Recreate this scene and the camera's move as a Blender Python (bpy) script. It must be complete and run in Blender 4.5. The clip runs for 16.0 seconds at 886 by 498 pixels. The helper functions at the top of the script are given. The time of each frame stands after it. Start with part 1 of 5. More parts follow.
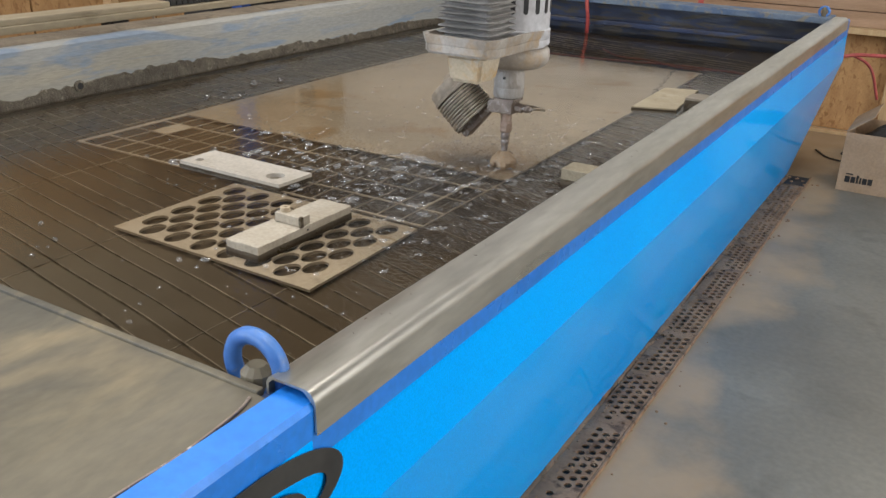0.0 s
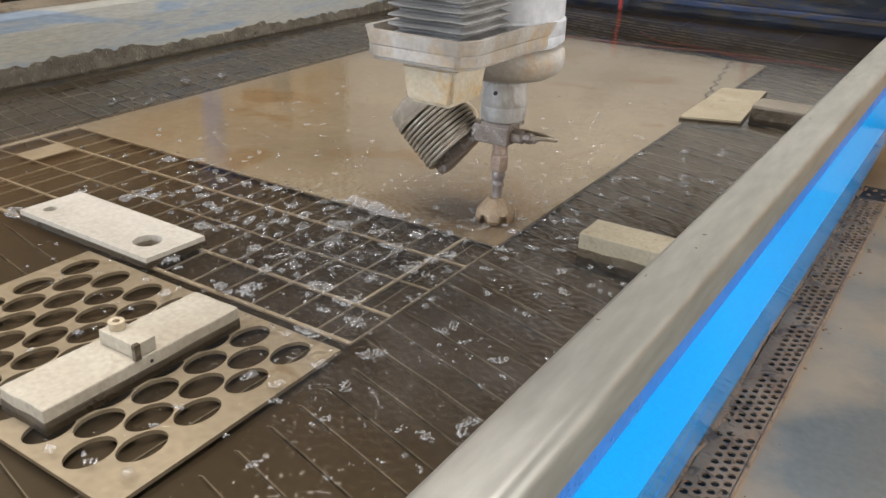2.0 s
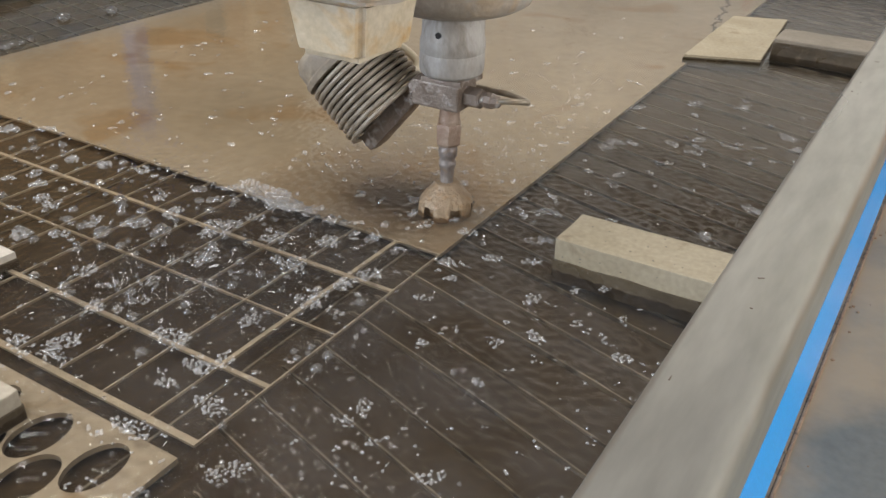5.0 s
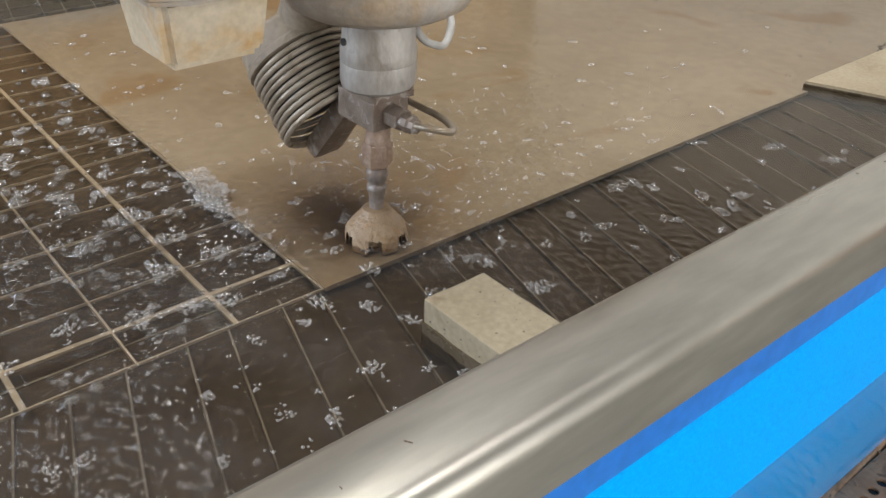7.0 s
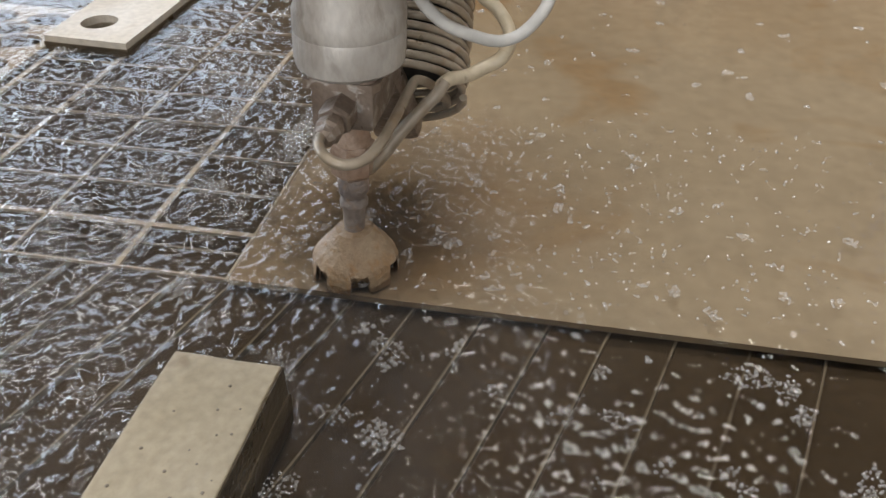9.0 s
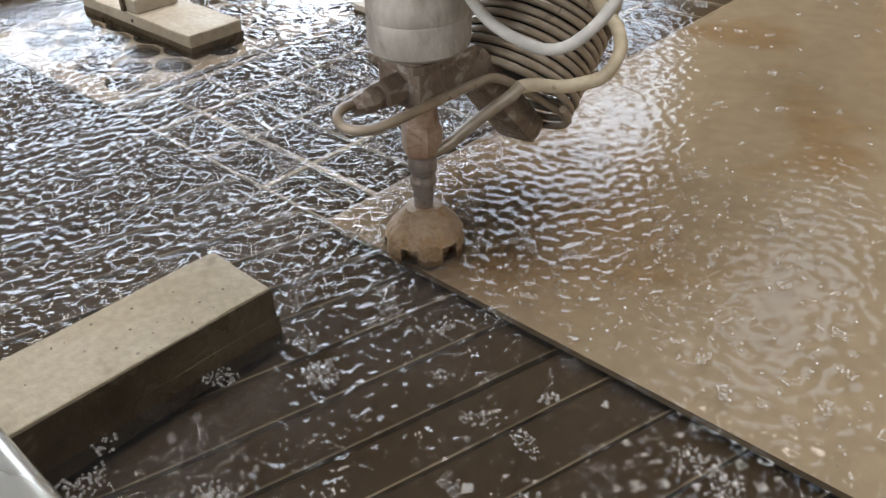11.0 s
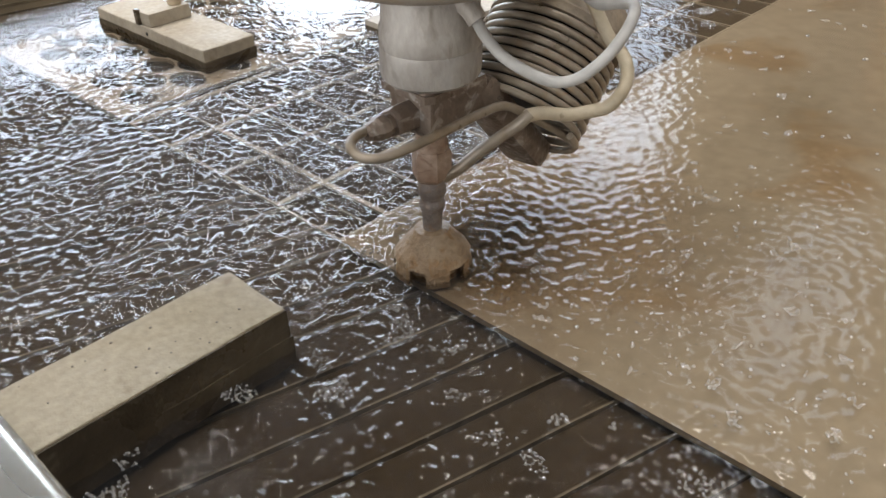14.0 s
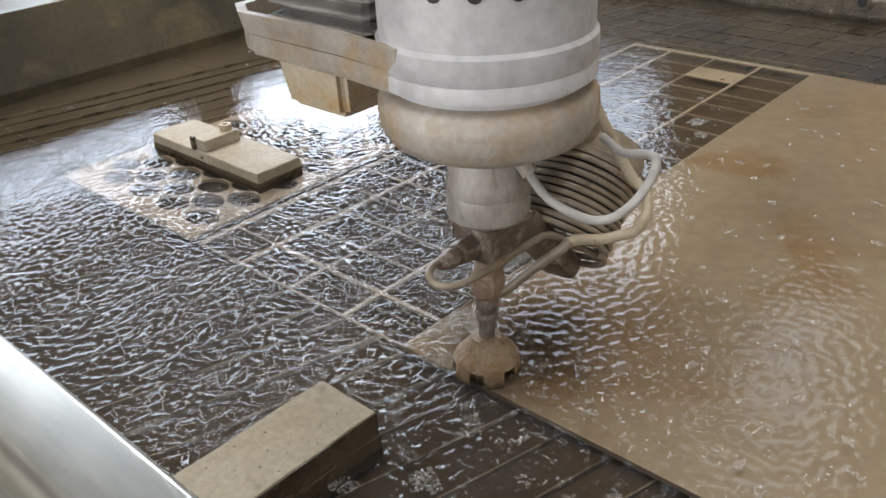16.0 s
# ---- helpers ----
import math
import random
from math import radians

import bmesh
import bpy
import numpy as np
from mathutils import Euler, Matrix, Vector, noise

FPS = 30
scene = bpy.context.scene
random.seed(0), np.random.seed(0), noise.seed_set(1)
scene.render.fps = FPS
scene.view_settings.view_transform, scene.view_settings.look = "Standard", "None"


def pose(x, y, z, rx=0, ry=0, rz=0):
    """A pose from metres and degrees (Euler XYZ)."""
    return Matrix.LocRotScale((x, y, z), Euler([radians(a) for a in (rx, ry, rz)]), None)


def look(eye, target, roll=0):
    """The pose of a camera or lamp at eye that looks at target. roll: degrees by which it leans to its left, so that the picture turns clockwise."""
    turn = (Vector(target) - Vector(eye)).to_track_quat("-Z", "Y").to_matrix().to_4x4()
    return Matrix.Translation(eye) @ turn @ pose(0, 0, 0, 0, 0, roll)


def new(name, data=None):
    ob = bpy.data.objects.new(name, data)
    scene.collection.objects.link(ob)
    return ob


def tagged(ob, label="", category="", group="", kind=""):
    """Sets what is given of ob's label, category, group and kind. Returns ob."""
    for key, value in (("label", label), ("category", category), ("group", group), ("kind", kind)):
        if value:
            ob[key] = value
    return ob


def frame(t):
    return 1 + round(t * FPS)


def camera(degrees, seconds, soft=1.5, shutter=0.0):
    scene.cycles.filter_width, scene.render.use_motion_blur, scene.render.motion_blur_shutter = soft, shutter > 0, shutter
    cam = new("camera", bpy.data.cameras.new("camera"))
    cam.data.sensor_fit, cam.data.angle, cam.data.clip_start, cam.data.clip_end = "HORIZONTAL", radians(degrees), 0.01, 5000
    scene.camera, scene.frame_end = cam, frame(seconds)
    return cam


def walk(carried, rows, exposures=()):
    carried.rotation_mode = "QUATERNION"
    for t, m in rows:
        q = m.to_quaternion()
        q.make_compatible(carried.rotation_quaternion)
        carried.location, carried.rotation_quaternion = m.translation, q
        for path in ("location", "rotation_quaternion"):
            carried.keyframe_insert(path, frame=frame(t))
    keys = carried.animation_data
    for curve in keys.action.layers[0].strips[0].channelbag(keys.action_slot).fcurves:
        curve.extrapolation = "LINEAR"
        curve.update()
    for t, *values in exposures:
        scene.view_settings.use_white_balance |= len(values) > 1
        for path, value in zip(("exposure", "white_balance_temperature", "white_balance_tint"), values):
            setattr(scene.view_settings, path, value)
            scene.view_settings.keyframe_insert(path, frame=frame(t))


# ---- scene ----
cam = camera(54.54, 16.0)
PATH = [
    (0, (1.0299, -2.0761, 1.4356), (0.5588, -1.2821, 1.0515), 1.70),
    (0.5, (0.9951, -1.9059, 1.4506), (0.4813, -1.1248, 1.0956), 2.08),
    (1, (0.8216, -1.7347, 1.4256), (0.2956, -0.9607, 1.0732), 2.60),
    (1.5, (0.7191, -1.5517, 1.3968), (0.2097, -0.7837, 1.0086), 1.61),
    (2, (0.7106, -1.3012, 1.3570), (0.2204, -0.5354, 0.9406), 1.55),
    (2.5, (0.6801, -1.1190, 1.3345), (0.2005, -0.3498, 0.9123), 1.49),
    (3, (0.5609, -0.9782, 1.3026), (0.0854, -0.2115, 0.8714), 1.97),
    (5.3, (0.5210, -0.8418, 1.2526), (0.0724, -0.0985, 0.7562), 0.93),
    (5.5, (0.5292, -0.8312, 1.2559), (0.0842, -0.0893, 0.7543), 0.98),
    (6, (0.5867, -0.7498, 1.2554), (0.1094, -0.0320, 0.7486), 1.12),
    (6.5, (0.6882, -0.6097, 1.2705), (0.0940, 0.0076, 0.7549), 1.66),
    (7, (0.7241, -0.4249, 1.2543), (0.0693, 0.1207, 0.7313), 1.03),
    (7.5, (0.6829, -0.2185, 1.2462), (-0.0204, 0.2514, 0.7127), 1.37),
    (8, (0.6813, -0.0012, 1.2331), (-0.1040, 0.2464, 0.6656), 1.89),
    (8.5, (0.6706, 0.1703, 1.2168), (-0.1307, 0.1756, 0.6186), 1.61),
    (8.7, (0.6289, 0.2286, 1.1851), (-0.1706, 0.1667, 0.5875), 0.81),
    (10.8, (0.4579, 0.6169, 1.1650), (-0.1390, 0.0484, 0.5988), -2.49),
    (11, (0.4525, 0.6162, 1.1614), (-0.1333, 0.0319, 0.5998), -2.90),
    (11.5, (0.4519, 0.6144, 1.1643), (-0.1237, 0.0149, 0.6082), -3.09),
    (12, (0.4484, 0.6143, 1.1708), (-0.1233, 0.0145, 0.6110), -3.29),
    (12.5, (0.4536, 0.6165, 1.1704), (-0.1206, 0.0173, 0.6125), -2.96),
    (13, (0.4615, 0.6207, 1.1763), (-0.1237, 0.0322, 0.6186), -2.31),
    (13.5, (0.4573, 0.6181, 1.1789), (-0.1289, 0.0286, 0.6232), -2.13),
    (14, (0.4601, 0.6147, 1.1865), (-0.1248, 0.0269, 0.6275), -2.29),
    (14.5, (0.4690, 0.6166, 1.1916), (-0.1189, 0.0316, 0.6329), -2.20),
    (15, (0.4771, 0.6165, 1.2012), (-0.1161, 0.0270, 0.6530), -1.89),
    (15.5, (0.4978, 0.6276, 1.2361), (-0.1055, 0.0263, 0.7121), -2.03),
    (16, (0.5863, 0.6349, 1.3051), (-0.0451, 0.0318, 0.8176), -3.32),
]
EXPOSURE = [(0, -0.19), (0.7, -0.15), (1.4, 0.10), (3.0, 0.08), (6.5, 0.02), (7, 0.02), (8.5, -0.05), (11, -0.02), (14.5, -0.05), (16, -0.20)]
walk(cam, [(t, look(eye, target, roll)) for t, eye, target, roll in PATH], EXPOSURE)

# ---- light: sky, and unseen openings: right-wall door, one behind, high windows on the left, roof ----
world = bpy.data.worlds.new("world")
scene.world = world
world.use_nodes = True
wt = world.node_tree
sky = wt.nodes.new("ShaderNodeTexSky")
sky.sky_type, sky.sun_disc = "NISHITA", False
sky.sun_elevation, sky.sun_rotation = radians(45), radians(120)
wt.links.new(sky.outputs[0], wt.nodes["Background"].inputs[0])
wt.nodes["Background"].inputs[1].default_value = 0.12


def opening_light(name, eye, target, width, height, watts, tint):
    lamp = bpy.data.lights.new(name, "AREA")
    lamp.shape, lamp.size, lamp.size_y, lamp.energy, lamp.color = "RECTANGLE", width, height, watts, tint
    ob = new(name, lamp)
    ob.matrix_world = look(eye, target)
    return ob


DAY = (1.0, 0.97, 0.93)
# side openings are out of view, set from lit faces and water reflections
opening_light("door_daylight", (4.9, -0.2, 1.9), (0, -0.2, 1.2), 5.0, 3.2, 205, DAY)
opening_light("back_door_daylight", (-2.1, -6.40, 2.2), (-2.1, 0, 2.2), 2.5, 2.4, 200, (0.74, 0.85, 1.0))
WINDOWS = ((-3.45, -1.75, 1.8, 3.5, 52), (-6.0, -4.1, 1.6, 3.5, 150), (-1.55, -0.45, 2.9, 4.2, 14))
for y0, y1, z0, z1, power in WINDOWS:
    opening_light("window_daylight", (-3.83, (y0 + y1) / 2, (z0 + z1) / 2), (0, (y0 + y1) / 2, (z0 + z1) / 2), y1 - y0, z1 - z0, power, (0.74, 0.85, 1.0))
# guessed roof openings, added to bring light down into the tank
ADDED_TOP_LIGHTS = ((-1.9, -2.6), (-1.9, 0.4), (0.9, -2.6), (0.9, 0.4))
for sx, sy in ADDED_TOP_LIGHTS:
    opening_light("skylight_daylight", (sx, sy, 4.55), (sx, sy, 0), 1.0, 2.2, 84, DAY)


# ---- materials ----
def surface(name, c1, c2, scale=6.0, rough=0.6, metal=0.0, bump=0.15, fine=80.0, c3=None, c3_at=0.62, rvar=0.15, stretch=(1, 1, 1), contrast=(0.35, 0.65), random=0.0, coat=0.0, c3_soft=0.1):
    """Two colours mixed by large noise, an optional third in blotches, fine relief."""
    m = bpy.data.materials.new(name)
    m.use_nodes = True
    t = m.node_tree
    n, l = t.nodes, t.links
    b = n["Principled BSDF"]
    co = n.new("ShaderNodeTexCoord")
    mp = n.new("ShaderNodeMapping")
    mp.inputs["Scale"].default_value = stretch
    l.new(co.outputs["Object"], mp.inputs["Vector"])
    vec = mp.outputs["Vector"]

    def noise_tex(s, detail=5.0, distortion=0.3):
        x = n.new("ShaderNodeTexNoise")
        x.inputs["Scale"].default_value = s
        x.inputs["Detail"].default_value = detail
        x.inputs["Distortion"].default_value = distortion
        l.new(vec, x.inputs["Vector"])
        return x.outputs["Fac"]

    def ramp(fac, lo, hi):
        r = n.new("ShaderNodeMapRange")
        r.inputs["From Min"].default_value, r.inputs["From Max"].default_value = lo, hi
        l.new(fac, r.inputs["Value"])
        return r.outputs["Result"]

    def mix(fac, a, c):
        x = n.new("ShaderNodeMix")
        x.data_type = "RGBA"
        l.new(fac, x.inputs["Factor"])
        for sock, v in ((x.inputs["A"], a), (x.inputs["B"], c)):
            if isinstance(v, tuple):
                sock.default_value = (*v, 1)
            else:
                l.new(v, sock)
        return x.outputs["Result"]

    big = noise_tex(scale)
    small = noise_tex(fine, 3.0, 0.0)
    col = mix(ramp(big, *contrast), c1, c2)
    if c3:
        col = mix(ramp(noise_tex(scale * 2.3, 8.0, 0.8), c3_at, c3_at + c3_soft), col, c3)
    grain = n.new("ShaderNodeMix")
    grain.data_type, grain.blend_type = "RGBA", "MULTIPLY"
    grain.inputs["Factor"].default_value = 0.5
    l.new(col, grain.inputs["A"])
    gr = n.new("ShaderNodeMapRange")
    gr.inputs["From Min"].default_value, gr.inputs["From Max"].default_value = 0.3, 0.7
    gr.inputs["To Min"].default_value, gr.inputs["To Max"].default_value = 0.75, 1.15
    l.new(small, gr.inputs["Value"])
    l.new(gr.outputs["Result"], grain.inputs["B"])
    col = grain.outputs["Result"]
    if random:
        info = n.new("ShaderNodeObjectInfo")
        hv = n.new("ShaderNodeHueSaturation")
        rr = n.new("ShaderNodeMapRange")
        rr.inputs["To Min"].default_value, rr.inputs["To Max"].default_value = 1 - random, 1 + random
        l.new(info.outputs["Random"], rr.inputs["Value"])
        l.new(rr.outputs["Result"], hv.inputs["Value"])
        l.new(col, hv.inputs["Color"])
        col = hv.outputs["Color"]
    l.new(col, b.inputs["Base Color"])
    rv = n.new("ShaderNodeMapRange")
    rv.inputs["From Min"].default_value, rv.inputs["From Max"].default_value = 0.3, 0.7
    rv.inputs["To Min"].default_value, rv.inputs["To Max"].default_value = max(0.03, rough - rvar), min(1, rough + rvar)
    l.new(noise_tex(scale * 1.7), rv.inputs["Value"])
    l.new(rv.outputs["Result"], b.inputs["Roughness"])
    b.inputs["Metallic"].default_value = metal
    b.inputs["Coat Weight"].default_value = coat
    b.inputs["Coat Roughness"].default_value = 0.06
    if bump:
        bp = n.new("ShaderNodeBump")
        bp.inputs["Strength"].default_value = bump
        bp.inputs["Distance"].default_value = 0.004
        l.new(small, bp.inputs["Height"])
        l.new(bp.outputs["Normal"], b.inputs["Normal"])
    return m


CONCRETE = surface("polished_concrete", (0.135, 0.125, 0.102), (0.185, 0.175, 0.145), 1.6, 0.5, bump=0.08, fine=45, c3=(0.12, 0.112, 0.092), c3_at=0.6)
BLUE = surface("blue_gloss_paint", (0.0, 0.355, 0.97), (0.0, 0.39, 1.0), 1.6, 0.10, bump=0.0, fine=300, rvar=0.02)
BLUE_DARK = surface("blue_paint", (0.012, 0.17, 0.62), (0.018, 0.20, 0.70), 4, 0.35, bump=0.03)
BLUE_WORN = surface("worn_blue_paint", (0.05, 0.095, 0.19), (0.14, 0.18, 0.23), 6, 0.55, bump=0.15, c3=(0.19, 0.175, 0.145), c3_at=0.54)
BLUE_DIRTY = surface("silted_blue_steel", (0.35, 0.315, 0.245), (0.29, 0.29, 0.275), 3.2, 0.6, bump=0.35, c3=(0.20, 0.245, 0.305), c3_at=0.52, stretch=(1, 0.3, 2.0), contrast=(0.3, 0.6))
EYE_BLUE = surface("chipped_blue_paint", (0.035, 0.13, 0.40), (0.07, 0.19, 0.48), 14, 0.5, bump=0.2, c3=(0.20, 0.20, 0.20), c3_at=0.62)
RIM_SILT = surface("dried_rim_silt", (0.13, 0.10, 0.068), (0.20, 0.16, 0.11), 6, 0.75, bump=0.6, fine=60, c3=(0.09, 0.068, 0.045), c3_at=0.55)
SILT_BAND = surface("wet_silt", (0.065, 0.052, 0.036), (0.13, 0.108, 0.078), 22, 0.4, bump=1.0, fine=160, c3=(0.25, 0.22, 0.17), c3_at=0.60)
DECK = surface("silted_steel_deck", (0.075, 0.067, 0.05), (0.135, 0.115, 0.076), 3, 0.62, bump=0.15, c3=(0.205, 0.162, 0.095), c3_at=0.48, c3_soft=0.22, stretch=(1, 0.45, 1), rvar=0.2)
DARKBLUE_IN = surface("dark_blue_tank_wall", (0.010, 0.014, 0.032), (0.018, 0.035, 0.095), 5, 0.5, bump=0.1, c3=(0.055, 0.042, 0.028), c3_at=0.50, stretch=(0.5, 1, 2.5))
STEEL = surface("brushed_steel", (0.44, 0.425, 0.375), (0.55, 0.53, 0.48), 5, 0.33, metal=0.86, bump=0.06, fine=70, c3=(0.37, 0.352, 0.302), c3_at=0.55, c3_soft=0.2, stretch=(1, 0.2, 1), rvar=0.10)
SLAT = surface("slurry_coated_slat", (0.16, 0.138, 0.105), (0.28, 0.245, 0.195), 7, 0.6, bump=0.2, random=0.3, c3=(0.09, 0.075, 0.055), c3_at=0.52)
RED_WET = surface("submerged_red_hose", (0.23, 0.075, 0.05), (0.30, 0.12, 0.08), 6, 0.5, bump=0.1)
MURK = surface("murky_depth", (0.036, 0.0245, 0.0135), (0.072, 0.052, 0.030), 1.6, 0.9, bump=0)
PLATE = surface("wet_mill_steel", (0.355, 0.305, 0.24), (0.425, 0.375, 0.31), 2.2, 0.5, bump=0.05, c3=(0.33, 0.245, 0.155), c3_at=0.57, fine=50)
WEB = surface("cut_edge_steel", (0.46, 0.405, 0.33), (0.56, 0.50, 0.415), 9, 0.5, bump=0.1)
PERF = surface("perforated_steel", (0.41, 0.36, 0.295), (0.49, 0.435, 0.365), 5, 0.5, bump=0.06, c3=(0.36, 0.29, 0.21), c3_at=0.6)
PALE = surface("pale_dried_plate", (0.43, 0.38, 0.31), (0.50, 0.45, 0.38), 7, 0.6, bump=0.12, c3=(0.39, 0.325, 0.25), c3_at=0.56, c3_soft=0.2, fine=110)
STONE = surface("pale_slurry_stone", (0.37, 0.315, 0.24), (0.44, 0.39, 0.31), 9, 0.7, bump=0.25, c3=(0.31, 0.25, 0.18), c3_at=0.60, c3_soft=0.2, fine=120)
# wet lower edges; also shade put into colour on one wedge face and the offcut
STONE_WET_SHADE = surface("wet_and_shaded_stone", (0.06, 0.045, 0.028), (0.11, 0.085, 0.055), 12, 0.35, bump=0.3, fine=120, c3=(0.15, 0.12, 0.08), c3_at=0.62)
STONE_GREY = surface("grey_slurry_stone", (0.17, 0.145, 0.11), (0.24, 0.205, 0.16), 7, 0.6, bump=0.3, fine=140)
STONE_TAN = surface("tan_slurry_stone", (0.33, 0.275, 0.185), (0.40, 0.34, 0.24), 7, 0.65, bump=0.3, fine=140, c3=(0.27, 0.215, 0.14), c3_at=0.62)
BRASS = surface("tan_nut", (0.42, 0.33, 0.22), (0.50, 0.41, 0.29), 20, 0.5, bump=0.1)
CAST = surface("whitened_cast_aluminium", (0.30, 0.26, 0.215), (0.46, 0.425, 0.39), 10, 0.55, bump=0.35, fine=130, c3=(0.38, 0.265, 0.15), c3_at=0.47, c3_soft=0.30)
CAST_TAN = surface("stained_cast_housing", (0.44, 0.345, 0.215), (0.56, 0.49, 0.385), 9, 0.45, bump=0.3, fine=130, c3=(0.48, 0.28, 0.09), c3_at=0.50, c3_soft=0.26)
MOTOR = surface("grey_painted_housing", (0.44, 0.44, 0.46), (0.56, 0.56, 0.58), 9, 0.45, bump=0.05, c3=(0.40, 0.39, 0.40), c3_at=0.62)
DARK = surface("dark_slot", (0.015, 0.015, 0.017), (0.03, 0.03, 0.03), 9, 0.7, bump=0.05)
BELLOWS = surface("grey_bellows_fabric", (0.15, 0.143, 0.135), (0.30, 0.288, 0.275), 12, 0.7, bump=0.3, fine=160)
BELLOWS_Y = surface("olive_bellows_fabric", (0.15, 0.13, 0.09), (0.26, 0.23, 0.17), 10, 0.8, bump=0.25, fine=120)
ACT = surface("grimy_nickel", (0.30, 0.27, 0.24), (0.45, 0.425, 0.395), 22, 0.5, metal=0.05, bump=0.3, fine=170, c3=(0.21, 0.18, 0.15), c3_at=0.54, c3_soft=0.2, stretch=(1, 1, 0.5))
VALVE = surface("slurry_stained_valve_steel", (0.17, 0.125, 0.095), (0.27, 0.215, 0.175), 30, 0.4, metal=0.3, bump=0.35, fine=210, c3=(0.52, 0.48, 0.44), c3_at=0.56, c3_soft=0.16)
NOZZLE = surface("nozzle_steel", (0.24, 0.20, 0.18), (0.36, 0.315, 0.285), 36, 0.45, metal=0.3, bump=0.4, fine=230, c3=(0.34, 0.235, 0.16), c3_at=0.55, c3_soft=0.2)
NUT_TAN = surface("rusty_tan_nut", (0.30, 0.195, 0.135), (0.42, 0.31, 0.235), 40, 0.45, metal=0.15, bump=0.4, fine=220, c3=(0.24, 0.15, 0.10), c3_at=0.55, c3_soft=0.2)
GUARD = surface("tan_splash_guard", (0.30, 0.20, 0.115), (0.40, 0.30, 0.20), 26, 0.45, bump=0.5, fine=200, c3=(0.33, 0.185, 0.075), c3_at=0.52, c3_soft=0.2)
SLEEVE = surface("slurry_caked_sleeve", (0.21, 0.165, 0.115), (0.33, 0.275, 0.215), 16, 0.6, bump=0.5, fine=120, c3=(0.42, 0.34, 0.24), c3_at=0.52, c3_soft=0.25)
TUBE = surface("stainless_tube", (0.25, 0.205, 0.15), (0.38, 0.325, 0.26), 20, 0.38, metal=0.25, bump=0.1, c3=(0.29, 0.215, 0.14), c3_at=0.55, c3_soft=0.2)
HOSE = surface("yellowed_hose", (0.45, 0.375, 0.26), (0.55, 0.48, 0.36), 20, 0.45, bump=0.1, c3=(0.30, 0.24, 0.165), c3_at=0.6)
HOSE_GREY = surface("grey_hose", (0.34, 0.33, 0.315), (0.44, 0.43, 0.41), 20, 0.55, bump=0.1)
GREYSTEEL = surface("dull_grey_steel", (0.13, 0.135, 0.14), (0.23, 0.235, 0.24), 8, 0.4, metal=0.6, bump=0.1, c3=(0.16, 0.10, 0.06), c3_at=0.62)
RUBBER = surface("black_rubber", (0.018, 0.018, 0.018), (0.03, 0.03, 0.03), 20, 0.6, bump=0.1)
RED = surface("red_hose_rubber", (0.34, 0.05, 0.045), (0.42, 0.08, 0.065), 12, 0.5, bump=0.1)
OSB = surface("osb_board", (0.36, 0.20, 0.085), (0.45, 0.27, 0.12), 16, 0.75, bump=0.2, fine=120, c3=(0.27, 0.14, 0.055), c3_at=0.55, stretch=(1, 1, 0.5), random=0.12)
LUMBER = surface("pine_lumber", (0.50, 0.34, 0.18), (0.58, 0.42, 0.24), 10, 0.7, bump=0.15, stretch=(3, 3, 0.3), random=0.1)
PANEL_WOOD = surface("brown_wood_siding", (0.33, 0.21, 0.13), (0.42, 0.28, 0.185), 6, 0.7, bump=0.15, stretch=(0.3, 3, 3))
WHITE = surface("off_white_wall", (0.66, 0.64, 0.59), (0.72, 0.70, 0.655), 2, 0.8, bump=0.1)
SHEATH = surface("brown_sheathing", (0.20, 0.145, 0.09), (0.27, 0.20, 0.13), 3, 0.8, bump=0.1, c3=(0.15, 0.105, 0.065), c3_at=0.56)
CEIL = surface("dull_metal_ceiling", (0.22, 0.22, 0.22), (0.28, 0.28, 0.28), 2, 0.7, bump=0.05)
CARD = surface("brown_cardboard", (0.38, 0.26, 0.16), (0.44, 0.31, 0.20), 5, 0.8, bump=0.1)
INK = surface("black_ink", (0.015, 0.014, 0.013), (0.03, 0.028, 0.025), 10, 0.6, bump=0)
RAIL = surface("beige_way_cover", (0.29, 0.24, 0.16), (0.36, 0.305, 0.215), 4, 0.5, bump=0.06, c3=(0.22, 0.18, 0.115), c3_at=0.6, stretch=(1, 0.3, 1))
GRATE = surface("muddy_drain_grate", (0.22, 0.125, 0.068), (0.31, 0.195, 0.115), 9, 0.75, bump=0.5, c3=(0.12, 0.07, 0.04), c3_at=0.55)
CHROME = surface("polished_steel", (0.55, 0.54, 0.52), (0.62, 0.61, 0.59), 8, 0.22, metal=1.0, bump=0.02)
POST = surface("blue_post_paint", (0.012, 0.06, 0.27), (0.025, 0.085, 0.33), 8, 0.5, bump=0.05)
GREEN = surface("green_tape", (0.10, 0.36, 0.16), (0.12, 0.40, 0.18), 8, 0.5, bump=0.02)


BLUE.node_tree.nodes["Principled BSDF"].inputs["Specular IOR Level"].default_value = 0.025


